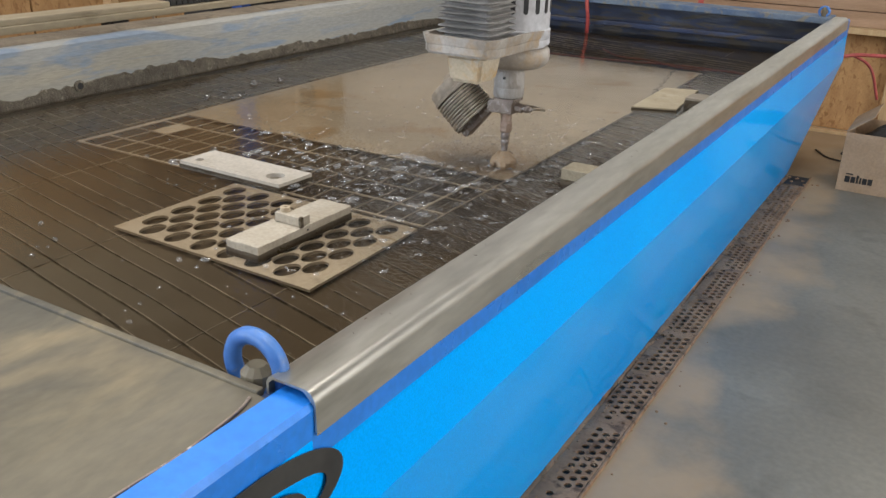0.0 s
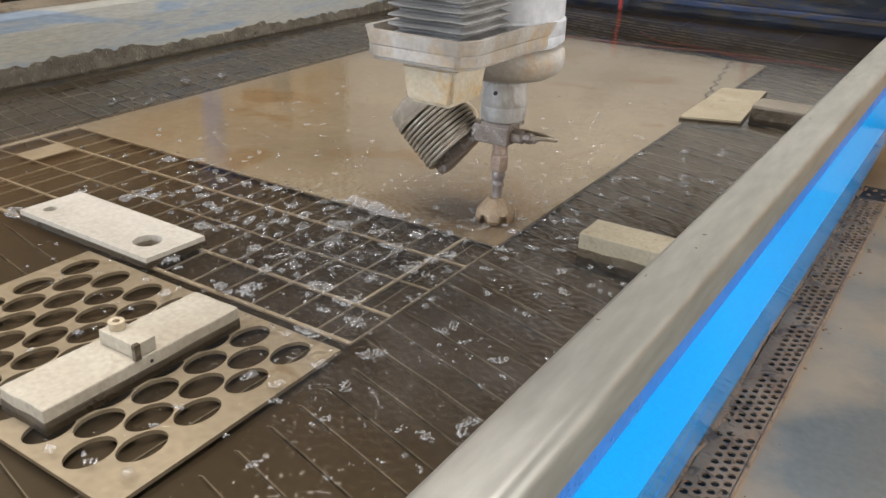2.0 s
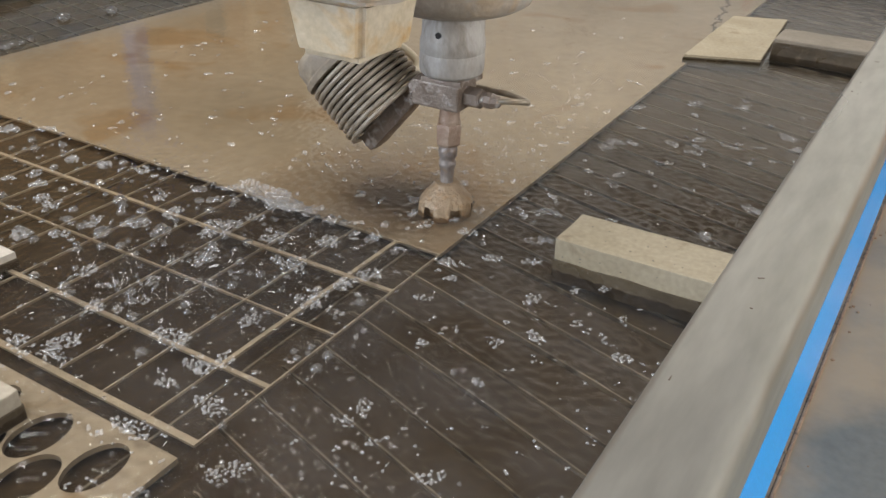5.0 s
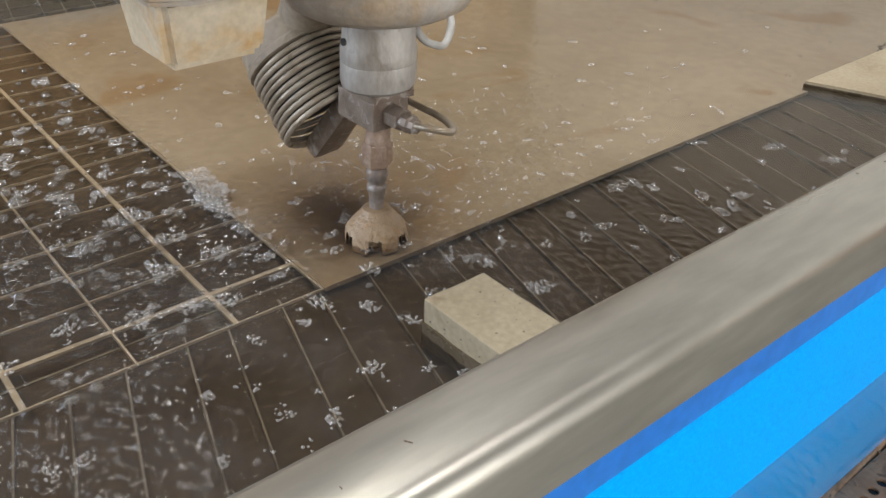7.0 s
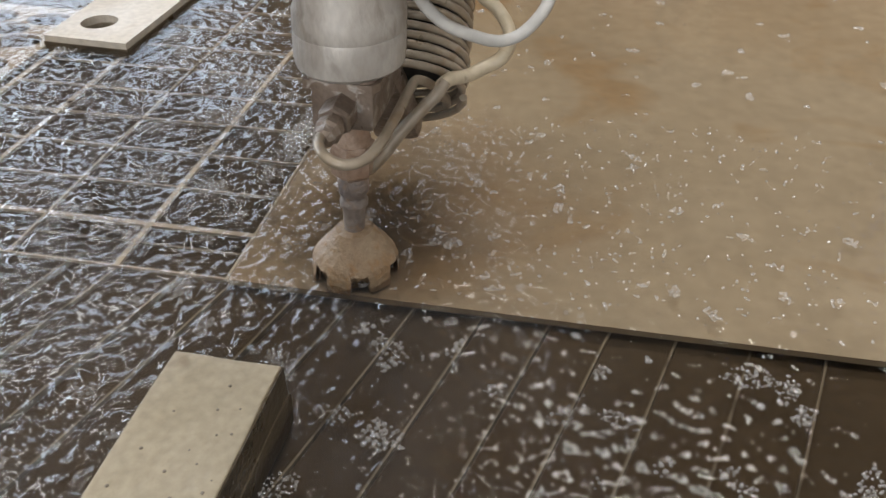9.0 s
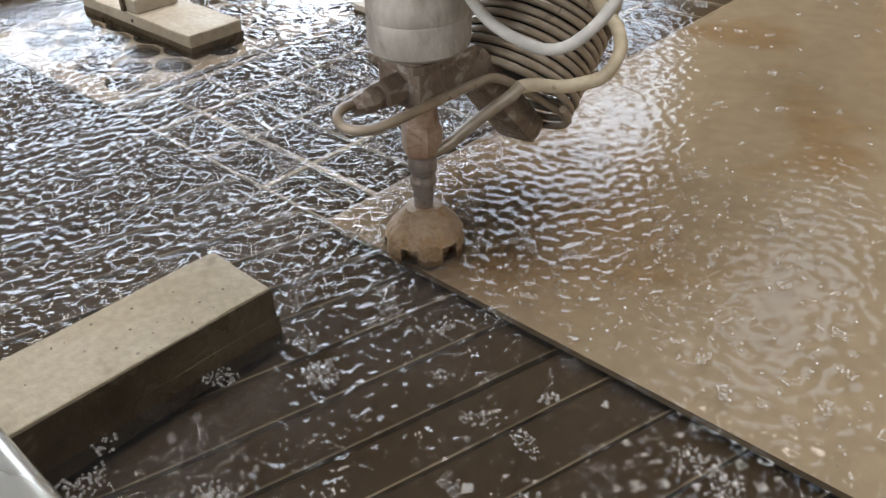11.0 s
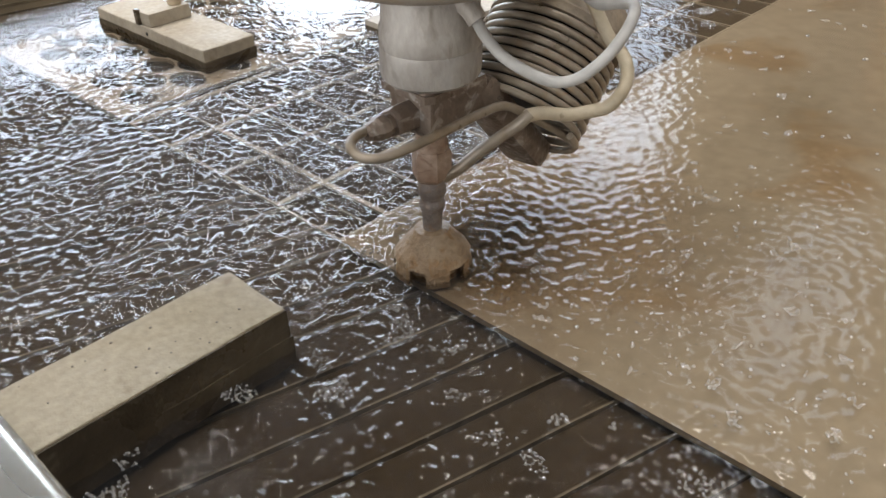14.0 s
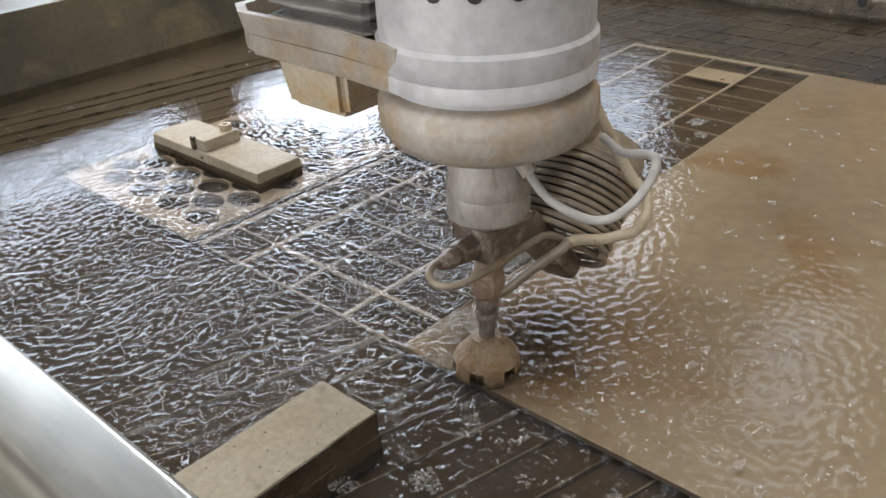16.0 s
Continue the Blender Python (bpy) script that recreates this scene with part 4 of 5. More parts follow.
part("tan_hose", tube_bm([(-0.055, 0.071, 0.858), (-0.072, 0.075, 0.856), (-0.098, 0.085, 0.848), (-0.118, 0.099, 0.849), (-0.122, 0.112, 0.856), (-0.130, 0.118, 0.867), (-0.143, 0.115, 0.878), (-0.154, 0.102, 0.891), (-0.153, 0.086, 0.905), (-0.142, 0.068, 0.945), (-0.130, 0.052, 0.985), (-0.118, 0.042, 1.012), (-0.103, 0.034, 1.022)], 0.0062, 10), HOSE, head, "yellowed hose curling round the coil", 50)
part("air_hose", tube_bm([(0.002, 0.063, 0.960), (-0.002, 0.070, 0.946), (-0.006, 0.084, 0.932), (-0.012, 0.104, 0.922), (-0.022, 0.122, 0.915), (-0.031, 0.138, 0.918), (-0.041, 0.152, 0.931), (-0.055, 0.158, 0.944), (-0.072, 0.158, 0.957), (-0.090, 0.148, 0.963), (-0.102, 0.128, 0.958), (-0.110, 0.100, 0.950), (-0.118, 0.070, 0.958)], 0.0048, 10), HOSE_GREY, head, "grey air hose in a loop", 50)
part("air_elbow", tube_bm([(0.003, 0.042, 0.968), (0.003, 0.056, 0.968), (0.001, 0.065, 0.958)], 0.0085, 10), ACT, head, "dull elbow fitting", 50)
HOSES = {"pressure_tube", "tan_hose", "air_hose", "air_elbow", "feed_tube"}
actuator = part("actuator", lathe_bm([(0.028, 0.8945), (0.038, 0.897), (0.0425, 0.901), (0.0437, 0.907), (0.0437, 0.926), (0.0428, 0.928), (0.0437, 0.930), (0.0437, 0.944), (0.0418, 0.948), (0.0412, 0.968), (0.0398, 0.970), (0.0398, 0.974), (0.0415, 0.976), (0.0415, 0.992)], steps=48), ACT, head, "grimy nickel-plated actuator cylinder", 35)
part("set_screw", lathe_bm([(0.004, 0.0), (0.004, 0.003)], steps=10), DARK, actuator).matrix_basis = Matrix.Translation((0.0105, -0.0405, 0.960)) @ Matrix.Rotation(radians(90), 4, "X")
part("bearing_boss", lathe_bm([(0.050, 0.984), (0.085, 0.987), (0.099, 0.995), (0.1065, 1.008), (0.1075, 1.022), (0.1065, 1.034), (0.100, 1.043), (0.09, 1.046)], steps=64), CAST, head, "rounded whitened cast boss", 40)
part("boss_ring", lathe_bm([(0.0930, 1.044), (0.0935, 1.051), (0.1045, 1.053), (0.1045, 1.066), (0.1035, 1.068), (0.1045, 1.070), (0.1045, 1.092), (0.1015, 1.096)], steps=64), MOTOR, head, "", 30)
motor = part("motor_housing", lathe_bm([(0.1012, 1.094), (0.1012, 1.46)], steps=64), MOTOR, head, "pale grey ribbed motor housing", 40)
for k in range(18):
    a = radians(k * 20 + 5)
    slot = [(0.0065 * math.cos(radians(180 + 30 * i)), 1.145 + 0.0065 * math.sin(radians(180 + 30 * i))) for i in range(7)] + [(0.0065, 1.43), (-0.0065, 1.43)]
    bm = profile_y_bm(slot, -0.0016, 0.0016)
    bmesh.ops.transform(bm, matrix=Matrix.Rotation(a, 4, "Z") @ Matrix.Translation((0, -0.1012, 0)), verts=bm.verts[:])
    part("cooling_slot", bm, DARK, motor)

# carrier casting between motor and bellows
outline = [(0.100, -0.02), (0.093, -0.10), (0.090, -0.255), (0.070, -0.288), (-0.100, -0.288), (-0.122, -0.262), (-0.122, -0.10), (-0.102, -0.02)]
bm = prism_bm(outline, 1.048, 1.078)
bmesh.ops.dissolve_limit(bm, angle_limit=0.01, verts=bm.verts[:], edges=bm.edges[:])
bmesh.ops.bevel(bm, geom=bm.edges[:], offset=0.006, segments=3, affect="EDGES")
casting = part("carrier_casting", bm, CAST, head, "whitened cast aluminium carrier tray", 35)
flare = [(x * 1.05, (y + 0.15) * 1.03 - 0.15) for x, y in outline]
inner = [(x * 0.97, (y + 0.15) * 0.95 - 0.15) for x, y in outline]
bm = prism_bm(flare, 1.073, 1.096, [inner])
for v in bm.verts:
    if v.co.z < 1.08:
        v.co.x, v.co.y = v.co.x * 0.96, (v.co.y + 0.15) * 0.975 - 0.15
    v.co.z += 0.0025 * noise.noise(v.co * 12)
part("tray_lip", bm, CAST, casting, "raised worn lip of the tray", 35)
bm = bmesh.new()
top = [(-0.056, -0.268), (0.052, -0.268), (0.052, -0.155), (-0.056, -0.155)]
low = [(-0.046, -0.262), (0.043, -0.262), (0.043, -0.165), (-0.046, -0.165)]
vt = [bm.verts.new((x, y, 1.0475)) for x, y in top]
vl = [bm.verts.new((x, y, 0.978)) for x, y in low]
bm.faces.new(vt[::-1])
bm.faces.new(vl)
for i in range(4):
    bm.faces.new((vt[i], vt[(i + 1) % 4], vl[(i + 1) % 4], vl[i]))
bmesh.ops.bevel(bm, geom=bm.edges[:], offset=0.008, segments=3, affect="EDGES")
part("gear_housing", bm, CAST_TAN, head, "tan stained cast gear housing", 40)


def square_pleats(cx, cy, half, depth, z0, z1, pitch):
    """Square accordion bellows: sharp outer folds, deep inner folds."""
    bm = bmesh.new()
    rings = []
    count = int((z1 - z0) / pitch)
    for k in range(count):
        r = random.Random(k)
        z = z0 + k * pitch
        for f, inset in ((0.0, depth), (0.32, 0.0), (0.46, 0.0), (0.80, depth)):
            h = half - inset + r.uniform(-0.0012, 0.0012)
            ring = []
            for (ax_, ay_), (bx_, by_) in (((-1, -1), (1, -1)), ((1, -1), (1, 1)), ((1, 1), (-1, 1)), ((-1, 1), (-1, -1))):
                for q in range(7):
                    u = 0.04 + 0.92 * q / 6
                    x, y = (ax_ + (bx_ - ax_) * u) * h, (ay_ + (by_ - ay_) * u) * h
                    wave = noise.noise(Vector((x * 22, y * 22, k * 1.7)))
                    ring.append(bm.verts.new((cx + x * (1 + 0.012 * wave), cy + y * (1 + 0.012 * wave), z + f * pitch + 0.0030 * wave * (inset < depth))))
            rings.append(ring)
    for a, b in zip(rings, rings[1:]):
        for i in range(len(a)):
            j = (i + 1) % len(a)
            bm.faces.new((a[i], a[j], b[j], b[i]))
    bm.faces.new(rings[0][::-1])
    bm.faces.new(rings[-1])
    return bm


part("z_bellows", square_pleats(-0.016, -0.176, 0.077, 0.013, 1.079, 1.50, 0.0158), BELLOWS, head, "square grey accordion bellows")

# coil of pressure tube on a slanted drum
AX = Vector((0.7285, 0.0768, -0.6807)).normalized()
U = (Vector((0, 1, 0)) - AX * AX.y).normalized()
V = AX.cross(U)
C = Vector((-0.1376, 0.0038, 0.8482))
turns, seg = 10, 26
pts = [C + AX * ((i / seg) - turns / 2) * 0.0090 + (0.0665 + 0.0010 * math.sin(i * 0.37)) * (math.cos(2 * math.pi * i / seg) * U + math.sin(2 * math.pi * i / seg) * V) for i in range(turns * seg + 1)]
coil = part("tube_coil", tube_bm(pts, 0.0038, 8, smooth=False), TUBE, head, "coil of stainless pressure tube", 60)
turn = Matrix((U, V, AX)).transposed().to_4x4()
bm = lathe_bm([(0.056, -0.046), (0.056, 0.012), (0.050, 0.014)], steps=28)
bmesh.ops.transform(bm, matrix=Matrix.Translation(C) @ turn, verts=bm.verts[:])
part("drum", bm, RUBBER, coil, "dark drum inside the coil", 40)
bm = lathe_bm([(0.046, -0.094), (0.060, -0.090), (0.066, -0.080), (0.067, -0.060), (0.070, -0.057), (0.070, -0.049), (0.060, -0.047)], steps=36)
bmesh.ops.transform(bm, matrix=Matrix.Translation(C) @ turn, verts=bm.verts[:])
part("drum_cap", bm, SLEEVE, coil, "slurry-caked upper drum cap", 40)
bm = box_bm(-0.024, 0.024, -0.058, 0.088, 0.040, 0.070, 0.011)
for v in bm.verts:
    v.co.x *= 1.0 if v.co.y < 0.02 else 0.8
    v.co.z -= 0.006 if v.co.y > 0.05 else 0.0
bmesh.ops.transform(bm, matrix=Matrix.Translation(C) @ turn, verts=bm.verts[:])
part("coil_arm", bm, VALVE, coil, "dark steel arm under the coil", 50)
part("umbilical", tube_bm([(-0.062, -0.030, 1.030), (-0.105, -0.018, 0.995), (-0.145, -0.004, 0.955), (-0.175, 0.000, 0.915), (-0.195, 0.002, 0.905)], 0.033, 16), SLEEVE, head, "thick slurry-caked sleeve joining coil and head", 60)

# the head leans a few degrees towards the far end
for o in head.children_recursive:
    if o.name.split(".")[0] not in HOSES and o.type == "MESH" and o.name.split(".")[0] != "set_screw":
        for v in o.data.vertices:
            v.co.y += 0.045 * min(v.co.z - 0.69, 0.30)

# ---- gantry across the tank ----
gantry = empty("gantry", "overhead gantry beam covered with olive pleated bellows", "gantry")
part("beam", box_bm(-2.1, 0.46, -0.245, -0.165 + 0.0, 1.52, 1.70, 0.006), RAIL, gantry)


def long_pleats(x0, x1, y0, y1, z0, z1, pitch):
    bm = bmesh.new()
    rows = []
    n_ = int((x1 - x0) / pitch)
    for k in range(n_ + 1):
        r = random.Random(k + 500)
        x = x0 + k * pitch
        for f, inset in ((0.0, 0.013), (0.5, 0.0)):
            dx, dz = r.uniform(-0.002, 0.002), r.uniform(-0.006, 0.006)
            rows.append([bm.verts.new((x + f * pitch + dx + lean, y, z)) for y, z, lean in ((y0 + inset, z1, 0), (y0 + inset, z0 + inset * 0.4 + dz, dx), (y1 - inset, z0 + inset * 0.4 + dz, dx), (y1 - inset, z1, 0))])
    for a, b in zip(rows, rows[1:]):
        for i in range(3):
            bm.faces.new((a[i], a[i + 1], b[i + 1], b[i]))
    return bm


part("x_bellows", long_pleats(0.035, 0.43, -0.315, -0.20, 1.270, 1.56, 0.0092), BELLOWS_Y, gantry, "olive grey pleated bellows right of the carriage")
part("x_bellows", long_pleats(-2.0, -0.26, -0.315, -0.20, 1.270, 1.56, 0.0092), BELLOWS_Y, gantry, "olive grey pleated bellows left of the carriage")
part("bellows_flange", box_bm(0.022, 0.036, -0.322, -0.19, 1.262, 1.56, 0.003), RAIL, gantry)
end = part("end_bracket", box_bm(0.448, 0.458, -0.33, -0.17, 1.272, 1.66, 0.002), GREYSTEEL, gantry, "grey steel end bracket")
bm = bmesh.new()
vs = [(0.458, 1.280), (0.500, 1.292), (0.560, 1.352), (0.60, 1.50), (0.60, 1.66), (0.458, 1.66)]
fr = [bm.verts.new((x, -0.325, z)) for x, z in vs]
bk = [bm.verts.new((x, -0.175, z)) for x, z in vs]
bm.faces.new(fr)
bm.faces.new(bk[::-1])
for i in range(6):
    bm.faces.new((fr[i], bk[i], bk[(i + 1) % 6], fr[(i + 1) % 6]))
bmesh.ops.bevel(bm, geom=bm.edges[:], offset=0.004, segments=2, affect="EDGES")
part("end_box", bm, GREYSTEEL, gantry, "curved grey steel end cover")
part("cover_panel", box_bm(0.475, 0.552, -0.3275, -0.3252, 1.36, 1.60, 0.001), DARK, gantry)
for z in (1.30, 1.45, 1.60):
    part("rivet", tube_bm([(0.468, -0.325, z), (0.468, -0.331, z)], 0.006, 8, smooth=False), STEEL, gantry)
part("carriage_plate", box_bm(-0.20, 0.015, -0.20, -0.14 + 0.0, 1.505, 1.70, 0.005), BLUE_DARK, gantry)

# ---- long rail with way covers along the left wall ----
rail = empty("rail_cover", "long beige steel way cover beside the tank", "rail cover")
part("lower_cover", box_bm(-2.16, -2.02, -2.0, 2.95, 0.900, 0.9285, 0.004), RAIL, rail)
part("raised_cover", box_bm(-2.15, -2.03, -2.0, 0.655, 0.929, 0.954, 0.005), RAIL, rail)
for y in (-1.6, -0.6, 0.4, 1.4, 2.4):
    part("rail_foot", box_bm(-2.13, -2.05, y - 0.04, y + 0.04, FLOOR, 0.899), DARK, rail)
chain = empty("cable_chain", "black plastic cable chain lying on the rail and curling up", "cable chain")
link = part("link", box_bm(-0.045, 0.045, -0.014, 0.014, 0.0, 0.030, 0.003), RUBBER, chain)
path = [(0.69 + 0.034 * k, 0.9305, 0.0) for k in range(26)]
for k in range(1, 8):
    a = radians(17 * k)
    path.append((1.54 + 0.115 * math.sin(a), 0.9305 + 0.115 * (1 - math.cos(a)), 17 * k))
for k, (y, z, a) in enumerate(path):
    o = link if k == 0 else new("link", link.data)
    o.parent = chain
    o.matrix_basis = pose(-2.09, y, z, a, 0, 0)

# high-pressure cylinder behind the rail
pump = empty("pressure_cylinder", "polished steel pressure cylinder on a black pump body", "pump")
def along_y(profile, x, y0, z, steps=24):
    bm = lathe_bm(profile, steps=steps)
    bmesh.ops.transform(bm, matrix=Matrix.Translation((x, y0, z)) @ Matrix.Rotation(radians(-90), 4, "X"), verts=bm.verts[:])
    return bm
part("steel_barrel", along_y([(0.010, 0.0), (0.016, 0.015), (0.026, 0.02), (0.030, 0.045), (0.041, 0.055), (0.041, 0.24), (0.046, 0.245), (0.046, 0.26)], -2.62, 1.15, 0.985), CHROME, pump, "polished steel barrel", 30)
part("collar", along_y([(0.052, 0.0), (0.052, 0.03), (0.043, 0.04), (0.043, 0.08), (0.056, 0.09), (0.056, 0.13)], -2.62, 1.395, 0.985), VALVE, pump, "", 30)
part("pump_body", box_bm(-2.71, -2.50, 1.49, 2.02, 0.86, 1.16, 0.03), RUBBER, pump, "black pump body", 40)
part("pump_foot", box_bm(-2.72, -2.50, 1.36, 2.06, FLOOR, 0.866, 0.01), DARK, pump)
part("small_tube", tube_bm([(-2.62, 1.155, 0.985), (-2.62, 1.11, 0.975), (-2.62, 1.08, 0.93), (-2.62, 1.06, 0.86), (-2.62, 1.08, 0.6)], 0.006, 8), TUBE, pump)
part("sensor_plug", lathe_bm([(0.006, 0.83), (0.011, 0.85), (0.011, 0.90), (0.005, 0.915), (0.005, 0.95)], (-2.60, 1.21), 12), POST, pump, "blue sensor plug")
post = empty("blue_post", "blue steel post wrapped with green tape", "post")
part("pole", box_bm(-2.42, -2.35, 1.43, 1.50, FLOOR, 2.3, 0.004), POST, post)
part("tape", box_bm(-2.4235, -2.3465, 1.4265, 1.5035, 0.965, 0.99, 0.001), GREEN, post)
part("tape_tail", box_bm(-2.345, -2.341, 1.47, 1.60, 0.955, 0.975, 0.001), GREEN, post)

# ---- hoses and cables at the far end ----
red = empty("red_hose", "red rubber hose hung over the far flange into the water", "hose")
part("hanging_length", tube_bm([(-0.93, 2.86, 0.905), (-0.93, 2.80, 0.90), (-0.925, 2.775, 0.86), (-0.915, 2.78, 0.78), (-0.92, 2.80, 0.69)], 0.011, 10), RED, red, "", 60)
part("floating_length", tube_bm([(-0.85, 1.98, 0.692), (-0.62, 1.99, 0.692), (-0.40, 2.02, 0.692), (-0.20, 2.07, 0.692), (0.05, 2.08, 0.692), (0.26, 2.04, 0.692)], 0.005, 8), RED_WET, red, "", 60)
part("floating_length", tube_bm([(-0.62, 2.30, 0.692), (-0.48, 2.14, 0.692), (-0.30, 2.12, 0.692), (-0.10, 2.02, 0.692), (0.12, 2.10, 0.692)], 0.004, 8), RED_WET, red, "", 60)
strap = empty("red_strap", "red strap hanging behind the far flange", "strap")
part("band", box_bm(-0.34, -0.31, 2.985, 2.992, 0.55, 0.975, 0.001), RED, strap)
lead = empty("red_lead", "red hose running off past the tank corner", "hose")
part("length", tube_bm([(0.30, 2.955, 0.62), (0.5, 3.0, 0.69), (0.75, 3.1, 0.70), (1.3, 3.5, 0.74), (2.2, 4.0, 0.74), (2.5, 4.178, 0.75)], 0.010, 8), RED, lead, "", 60)
part("branch", tube_bm([(0.5, 3.05, 0.69), (0.6, 3.1, 0.62), (0.66, 3.15, 0.45)], 0.008, 8), RED, lead, "", 60)
cable = empty("black_cable", "slack black cable hung along the far wall", "cable")
part("length", tube_bm([(-1.7, 4.243, 1.60), (-0.95, 4.05, 1.07), (-0.45, 4.06, 0.895), (0.05, 4.06, 0.885), (0.5, 4.02, 1.05), (1.0, 4.243, 1.55)], 0.008, 8), RUBBER, cable, "", 60)
floor_cable = empty("floor_cable", "thin black cable lying on the floor by the wall", "cable")
part("length", tube_bm([(x, y, FLOOR + 0.008) for x, y in ((0.35, 3.6), (0.45, 3.45), (0.6, 3.42), (0.62, 3.5), (0.5, 3.62), (0.7, 3.8), (1.1, 3.75))], 0.006, 6), RUBBER, floor_cable, "", 60)

# silt trail across the sheet, dark chain of grit on the far part of the plate
bm = bmesh.new()
rng = random.Random(21)
for k in range(120):
    f = k / 119
    x, y = -0.03 - 0.10 * f + 0.006 * math.sin(f * 40), 1.33 + 0.62 * f
    bmesh.ops.create_icosphere(bm, subdivisions=1, radius=rng.uniform(0.002, 0.006), matrix=Matrix.Translation((x + rng.uniform(-0.004, 0.004), y, 0.6905)) @ Matrix.Diagonal((1, 1.3, 0.25, 1)))
tagged(part("grit_trail", bm, SILT_BAND), "dark trail of grit on the submerged sheet", "grit", kind="stuff")

# ---- carton on the floor ----
carton = empty("carton", "open brown cardboard carton with black print on the floor", "box")
bx0, bx1, by0, by1, bh = 0.576, 1.10, 2.84, 3.26, FLOOR + 0.318
for x0, x1, y0, y1 in ((bx0, bx1, by0, by0 + 0.005), (bx0, bx1, by1 - 0.005, by1), (bx0, bx0 + 0.005, by0 + 0.006, by1 - 0.006), (bx1 - 0.005, bx1, by0 + 0.006, by1 - 0.006)):
    part("side", box_bm(x0, x1, y0, y1, FLOOR + 0.001, bh, 0.001), CARD, carton)
part("base", box_bm(bx0 + 0.006, bx1 - 0.006, by0 + 0.006, by1 - 0.006, FLOOR + 0.001, FLOOR + 0.008), CARD, carton)
bm = box_bm(0, 0.15, 0, by1 - by0, 0, 0.004)
bmesh.ops.transform(bm, matrix=Matrix.Translation((bx0, by0, bh)) @ Matrix.Rotation(radians(-38), 4, "Y"), verts=bm.verts[:])
part("flap", bm, CARD, carton)
for x, w, h in ((0.612, 0.025, 0.033), (0.642, 0.022, 0.033), (0.669, 0.011, 0.044), (0.685, 0.009, 0.033), (0.699, 0.022, 0.033), (0.726, 0.022, 0.033)):
    part("print_bar", box_bm(x, x + w, by0 - 0.0015, by0 - 0.0002, FLOOR + 0.052, FLOOR + 0.052 + h), INK, carton)
part("print_bar", box_bm(0.615, 0.650, by0 - 0.0015, by0 - 0.0002, FLOOR + 0.094, FLOOR + 0.101), INK, carton)
part("hand_hole", box_bm(0.823, 0.900, by0 - 0.0012, by0 - 0.0002, FLOOR + 0.19, FLOOR + 0.216), DARK, carton)
bag = empty("black_bag", "crumpled black plastic bag inside the carton", "bag")
bm = bmesh.new()
bmesh.ops.create_icosphere(bm, subdivisions=4, radius=0.19, matrix=Matrix.Translation((0.84, 3.05, FLOOR + 0.24)) @ Matrix.Diagonal((1.1, 0.9, 0.58, 1)))
rough_up(bm, 0.026, 10)
rough_up(bm, 0.011, 32)
part("bag_body", bm, RUBBER, bag, "", 30)

# ---- bubbles and foam on the water ----
def dome(verts, faces, x, y, r, z=0.7005, steps=7):
    at = len(verts)
    for lat, rr in ((0.0, 1.0), (0.45, 0.88), (0.8, 0.55)):
        for i in range(steps):
            a = 2 * math.pi * i / steps
            verts.append((x + r * rr * math.cos(a), y + r * rr * math.sin(a), z + r * lat * 0.85))
    verts.append((x, y, z + r * 0.85))
    for k in range(2):
        for i in range(steps):
            j = (i + 1) % steps
            faces.append((at + k * steps + i, at + k * steps + j, at + (k + 1) * steps + j, at + (k + 1) * steps + i))
    for i in range(steps):
        faces.append((at + 2 * steps + i, at + 2 * steps + (i + 1) % steps, at + 3 * steps))


BLOCKED = ((-0.262, -0.158, -0.838, -0.498), (0.145, 0.42, 0.024, 0.116), (-0.82, -0.43, -0.455, -0.315), (0.14, 0.42, 1.16, 1.29), (-0.02, 0.15, 1.02, 1.5))


def open_water(x, y):
    return -1.72 < x < 0.385 and not any(a < x < b and c < y < d for a, b, c, d in BLOCKED)


def foam_object(name, label, spots, material):
    verts, faces = [], []
    for x, y, r in spots:
        if open_water(x, y):
            dome(verts, faces, x, y, r)
    me = bpy.data.meshes.new(name)
    me.from_pydata(verts, [], faces)
    me.materials.append(material)
    me.shade_smooth()
    return tagged(new(name, me), label, "foam", kind="stuff")


rng = random.Random(33)
single, rafts, flecks = [], [], []
for k in range(430):
    x, y = rng.gauss(-0.38, 0.28), rng.gauss(-0.14, 0.15)
    if y < 0.01 and x < 0.1:
        single.append((x, y, rng.choice((0.002, 0.003, 0.004, 0.005, 0.0075))))
for k in range(70):
    x, y = rng.uniform(-0.25, 0.36), rng.uniform(-1.2, 0.4)
    single.append((x, y, rng.choice((0.002, 0.003, 0.005))))
for k in range(16):
    single.append((rng.uniform(-1.15, -0.1), rng.uniform(-1.2, -0.9), rng.uniform(0.003, 0.008)))
for x, y, r in ((-1.40, 0.477, 0.019), (-1.363, 0.593, 0.017), (-1.304, 0.317, 0.010), (-1.292, 0.285, 0.009), (-1.356, 0.241, 0.008), (-1.37, 0.192, 0.012), (-1.35, 0.165, 0.008), (-1.285, 0.24, 0.012), (-1.30, 0.265, 0.008), (-1.315, 0.22, 0.007), (-1.38, 0.30, 0.006), (-1.33, 0.10, 0.007), (-0.34, -0.17, 0.012), (-0.40, -0.22, 0.013), (-0.46, -0.14, 0.011), (-0.05, -0.60, 0.009), (-0.02, -0.83, 0.008)):
    single.append((x, y, r))
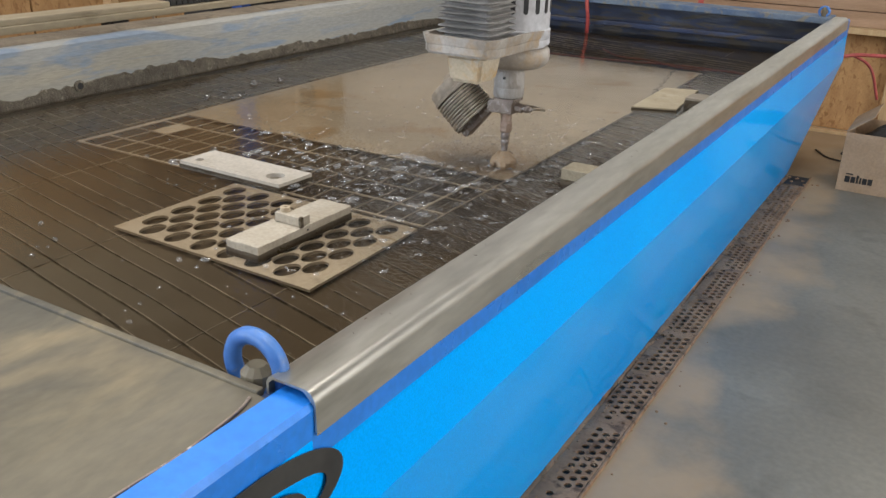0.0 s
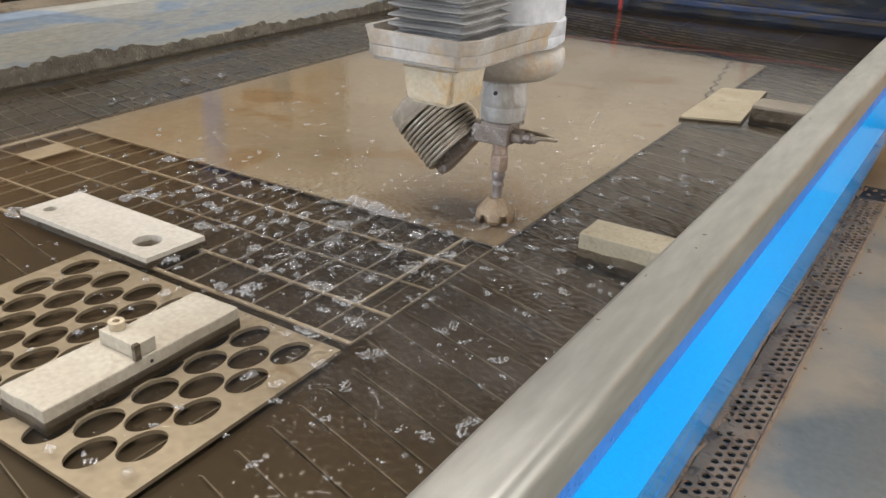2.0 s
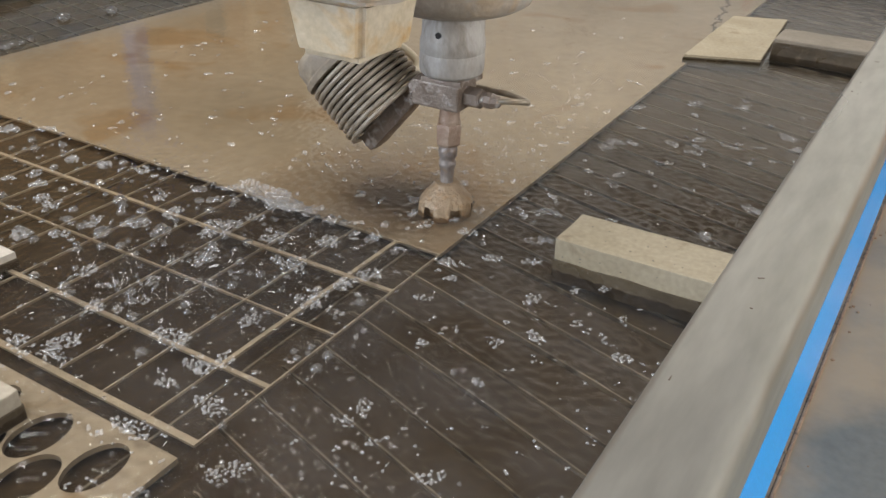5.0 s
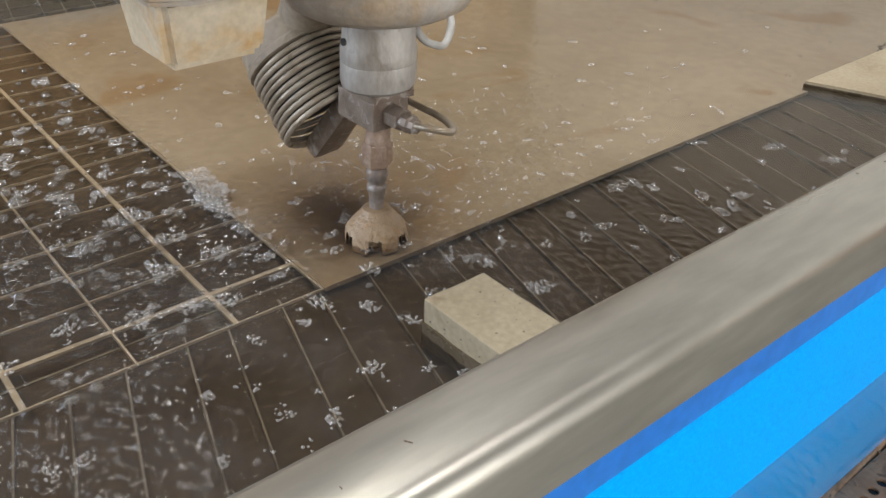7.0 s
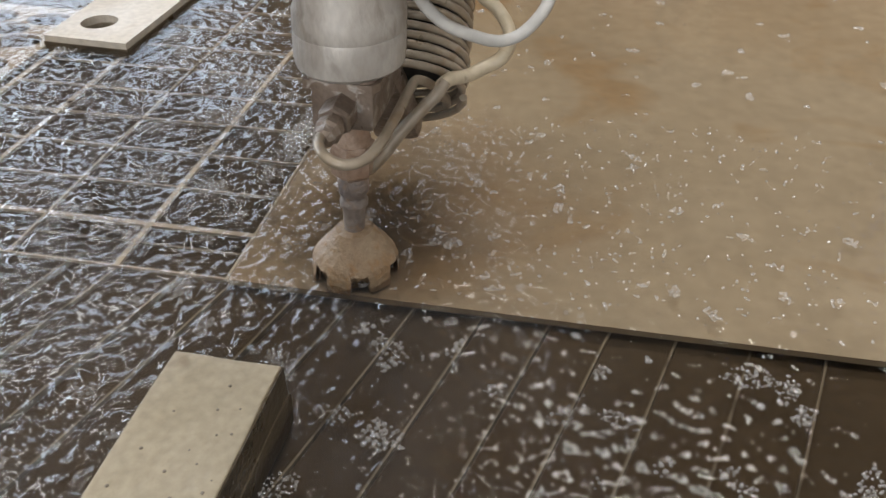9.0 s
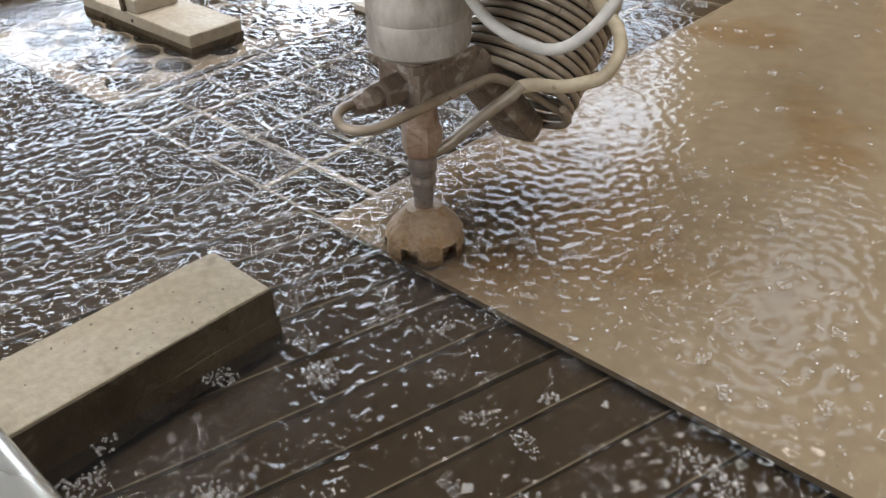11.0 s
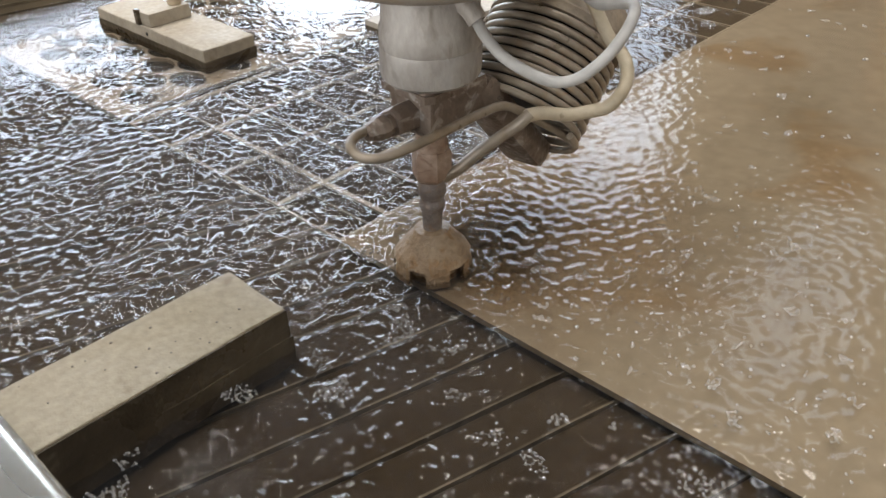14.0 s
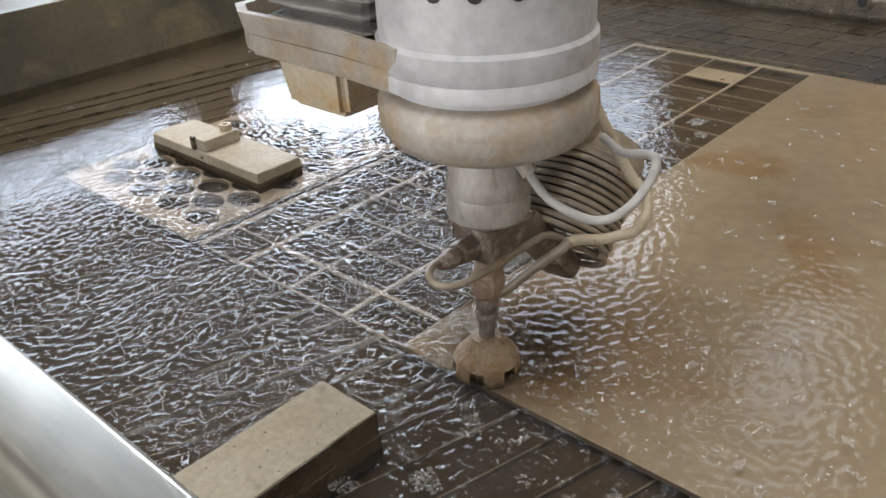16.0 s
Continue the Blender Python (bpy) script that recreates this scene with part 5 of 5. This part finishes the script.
RAFTS = [(-0.34, 0.004, 0.030), (-0.30, -0.005, 0.052), (-0.27, -0.012, 0.045), (-0.25, -0.02, 0.036), (-0.21, -0.01, 0.024), (-0.17, -0.015, 0.02), (-0.09, -0.03, 0.02), (-0.13, -0.07, 0.022), (-0.20, -0.10, 0.026), (-0.28, -0.13, 0.030), (-0.24, -0.19, 0.028), (-0.14, -0.34, 0.03), (-0.08, -0.36, 0.026), (-0.02, -0.40, 0.028), (0.06, -0.46, 0.026), (0.16, -0.05, 0.02), (0.2, -0.12, 0.018), (0.03, -0.03, 0.022), (0.07, 0.01, 0.02), (0.12, 0.03, 0.018), (0.01, 0.055, 0.02), (0.06, 0.22, 0.014), (0.10, 0.26, 0.014), (0.09, 0.17, 0.012), (0.05, 0.14, 0.014), (-0.11, 0.10, 0.02), (-0.085, 0.06, 0.016), (-0.05, 0.045, 0.015), (-0.01, 0.12, 0.014), (-0.35, -0.06, 0.02), (-0.42, -0.10, 0.018), (-0.05, -0.14, 0.018), (-0.02, -0.20, 0.016), (0.05, -0.12, 0.016), (0.1, -0.2, 0.014)]


def raft(spots, cx, cy, a, b, rmin, rmax, fill=0.62):
    """Bubbles packed side by side in an uneven oval."""
    ang = rng.uniform(0, math.pi)
    done = []
    want = int(fill * a * b / ((rmin + rmax) / 2) ** 2) + 1
    for k in range(want * 3):
        if len(done) >= want:
            break
        f, q = math.sqrt(rng.random()), rng.uniform(0, 2 * math.pi)
        f *= 1 + 0.35 * noise.noise(Vector((math.cos(q) * 1.5 + cx * 40, math.sin(q) * 1.5 + cy * 40, 0)))
        u, v = a * f * math.cos(q), b * f * math.sin(q)
        x, y = cx + u * math.cos(ang) - v * math.sin(ang), cy + u * math.sin(ang) + v * math.cos(ang)
        r = rng.uniform(rmin, rmax)
        if all((x - i) ** 2 + (y - j) ** 2 > (0.78 * (r + t)) ** 2 for i, j, t in done):
            done.append((x, y, r))
    spots += done


for cx, cy, spread in RAFTS:
    raft(rafts, cx, cy, spread * 0.80, spread * 0.48, 0.0011, 0.0030)
for k in range(95):
    cx, cy, spread = rng.uniform(-0.85, 0.0), rng.uniform(-0.47, -0.005), rng.choice((0.006, 0.008, 0.011, 0.015, 0.019))
    raft(rafts, cx, cy, spread, spread * 0.7, 0.0011, 0.0030)
for k in range(75):
    cx, cy, spread = rng.uniform(0.02, 0.37), rng.uniform(-0.75, 0.75), rng.choice((0.005, 0.007, 0.010, 0.014))
    raft(rafts, cx, cy, spread, spread * 0.6, 0.0011, 0.0027)
for k in range(46):
    cx, cy, spread = rng.uniform(0.02, 0.36), rng.uniform(0.08, 0.85), rng.choice((0.008, 0.012, 0.017, 0.022))
    raft(rafts, cx, cy, spread, spread * 0.5, 0.0009, 0.0020, 0.45)
for k in range(26):
    cx, cy, spread = rng.uniform(-0.35, 0.02), rng.uniform(-0.95, -0.46), rng.choice((0.006, 0.009, 0.013))
    raft(rafts, cx, cy, spread, spread * 0.7, 0.0011, 0.0027)
for k in range(240):
    cx, cy, spread = -1.05 * rng.random() ** 1.4 - 0.01, abs(rng.gauss(0.0, 0.48)) + 0.01, rng.choice((0.0025, 0.0035, 0.005, 0.007, 0.009))
    raft(flecks, cx, cy, spread, spread * 0.65, 0.0010, 0.0022)
for k in range(800):
    cx, cy = rng.uniform(-0.36, 0.0), 0.10 + abs(rng.gauss(0.0, 0.32))
    for q in range(rng.choice((1, 1, 2))):
        flecks.append((cx + rng.gauss(0, 0.003), cy + rng.gauss(0, 0.002), rng.uniform(0.0008, 0.0019)))
for k in range(300):
    cx, cy = rng.uniform(-0.75, 0.37), rng.uniform(-0.60, -0.01)
    for q in range(rng.choice((1, 2, 3))):
        flecks.append((cx + rng.gauss(0, 0.004), cy + rng.gauss(0, 0.003), rng.uniform(0.0010, 0.0022)))
bubbles = foam_object("bubbles", "clear round bubbles floating on the murky water", single, BUBBLE)
foam = foam_object("foam", "white foam rafts drifting round the sheet edge", rafts, FOAM)
foam_flecks = foam_object("foam_flecks", "small white foam flecks floating over the sheet", flecks, FOAM)


# ---- what moves ----
def motions():
    axis = ((0, -0.068, 0.106), (3, -0.067, 0.106), (5.5, -0.056, 0.106), (6.5, -0.052, 0.107), (8.5, -0.037, 0.111), (11, -0.030, 0.110), (16, -0.027, 0.108))
    walk(head, [(t, pose(x, y, 0)) for t, x, y in axis])
    walk(water, [(t, pose(0.004 * math.sin(t * 1.9), 0.005 * math.cos(t * 1.6), 0)) for t in np.arange(0, 16.01, 0.5).tolist()])
    walk(foam, [(0, pose(-0.006, 0.004, 0)), (4, pose(-0.002, 0.0, 0)), (8, pose(0.003, 0.003, 0)), (12, pose(0.0, -0.003, 0)), (16, pose(-0.004, -0.002, 0))])
    walk(bubbles, [(0, pose(0.008, 0.004, 0)), (5, pose(0.0, 0.0, 0)), (10, pose(-0.006, -0.004, 0)), (16, pose(-0.010, -0.008, 0))])
    walk(foam_flecks, [(0, pose(0.0, -0.008, 0)), (6, pose(0.0, 0.0, 0)), (11, pose(-0.006, 0.006, 0)), (16, pose(-0.010, 0.012, 0))])


motions()
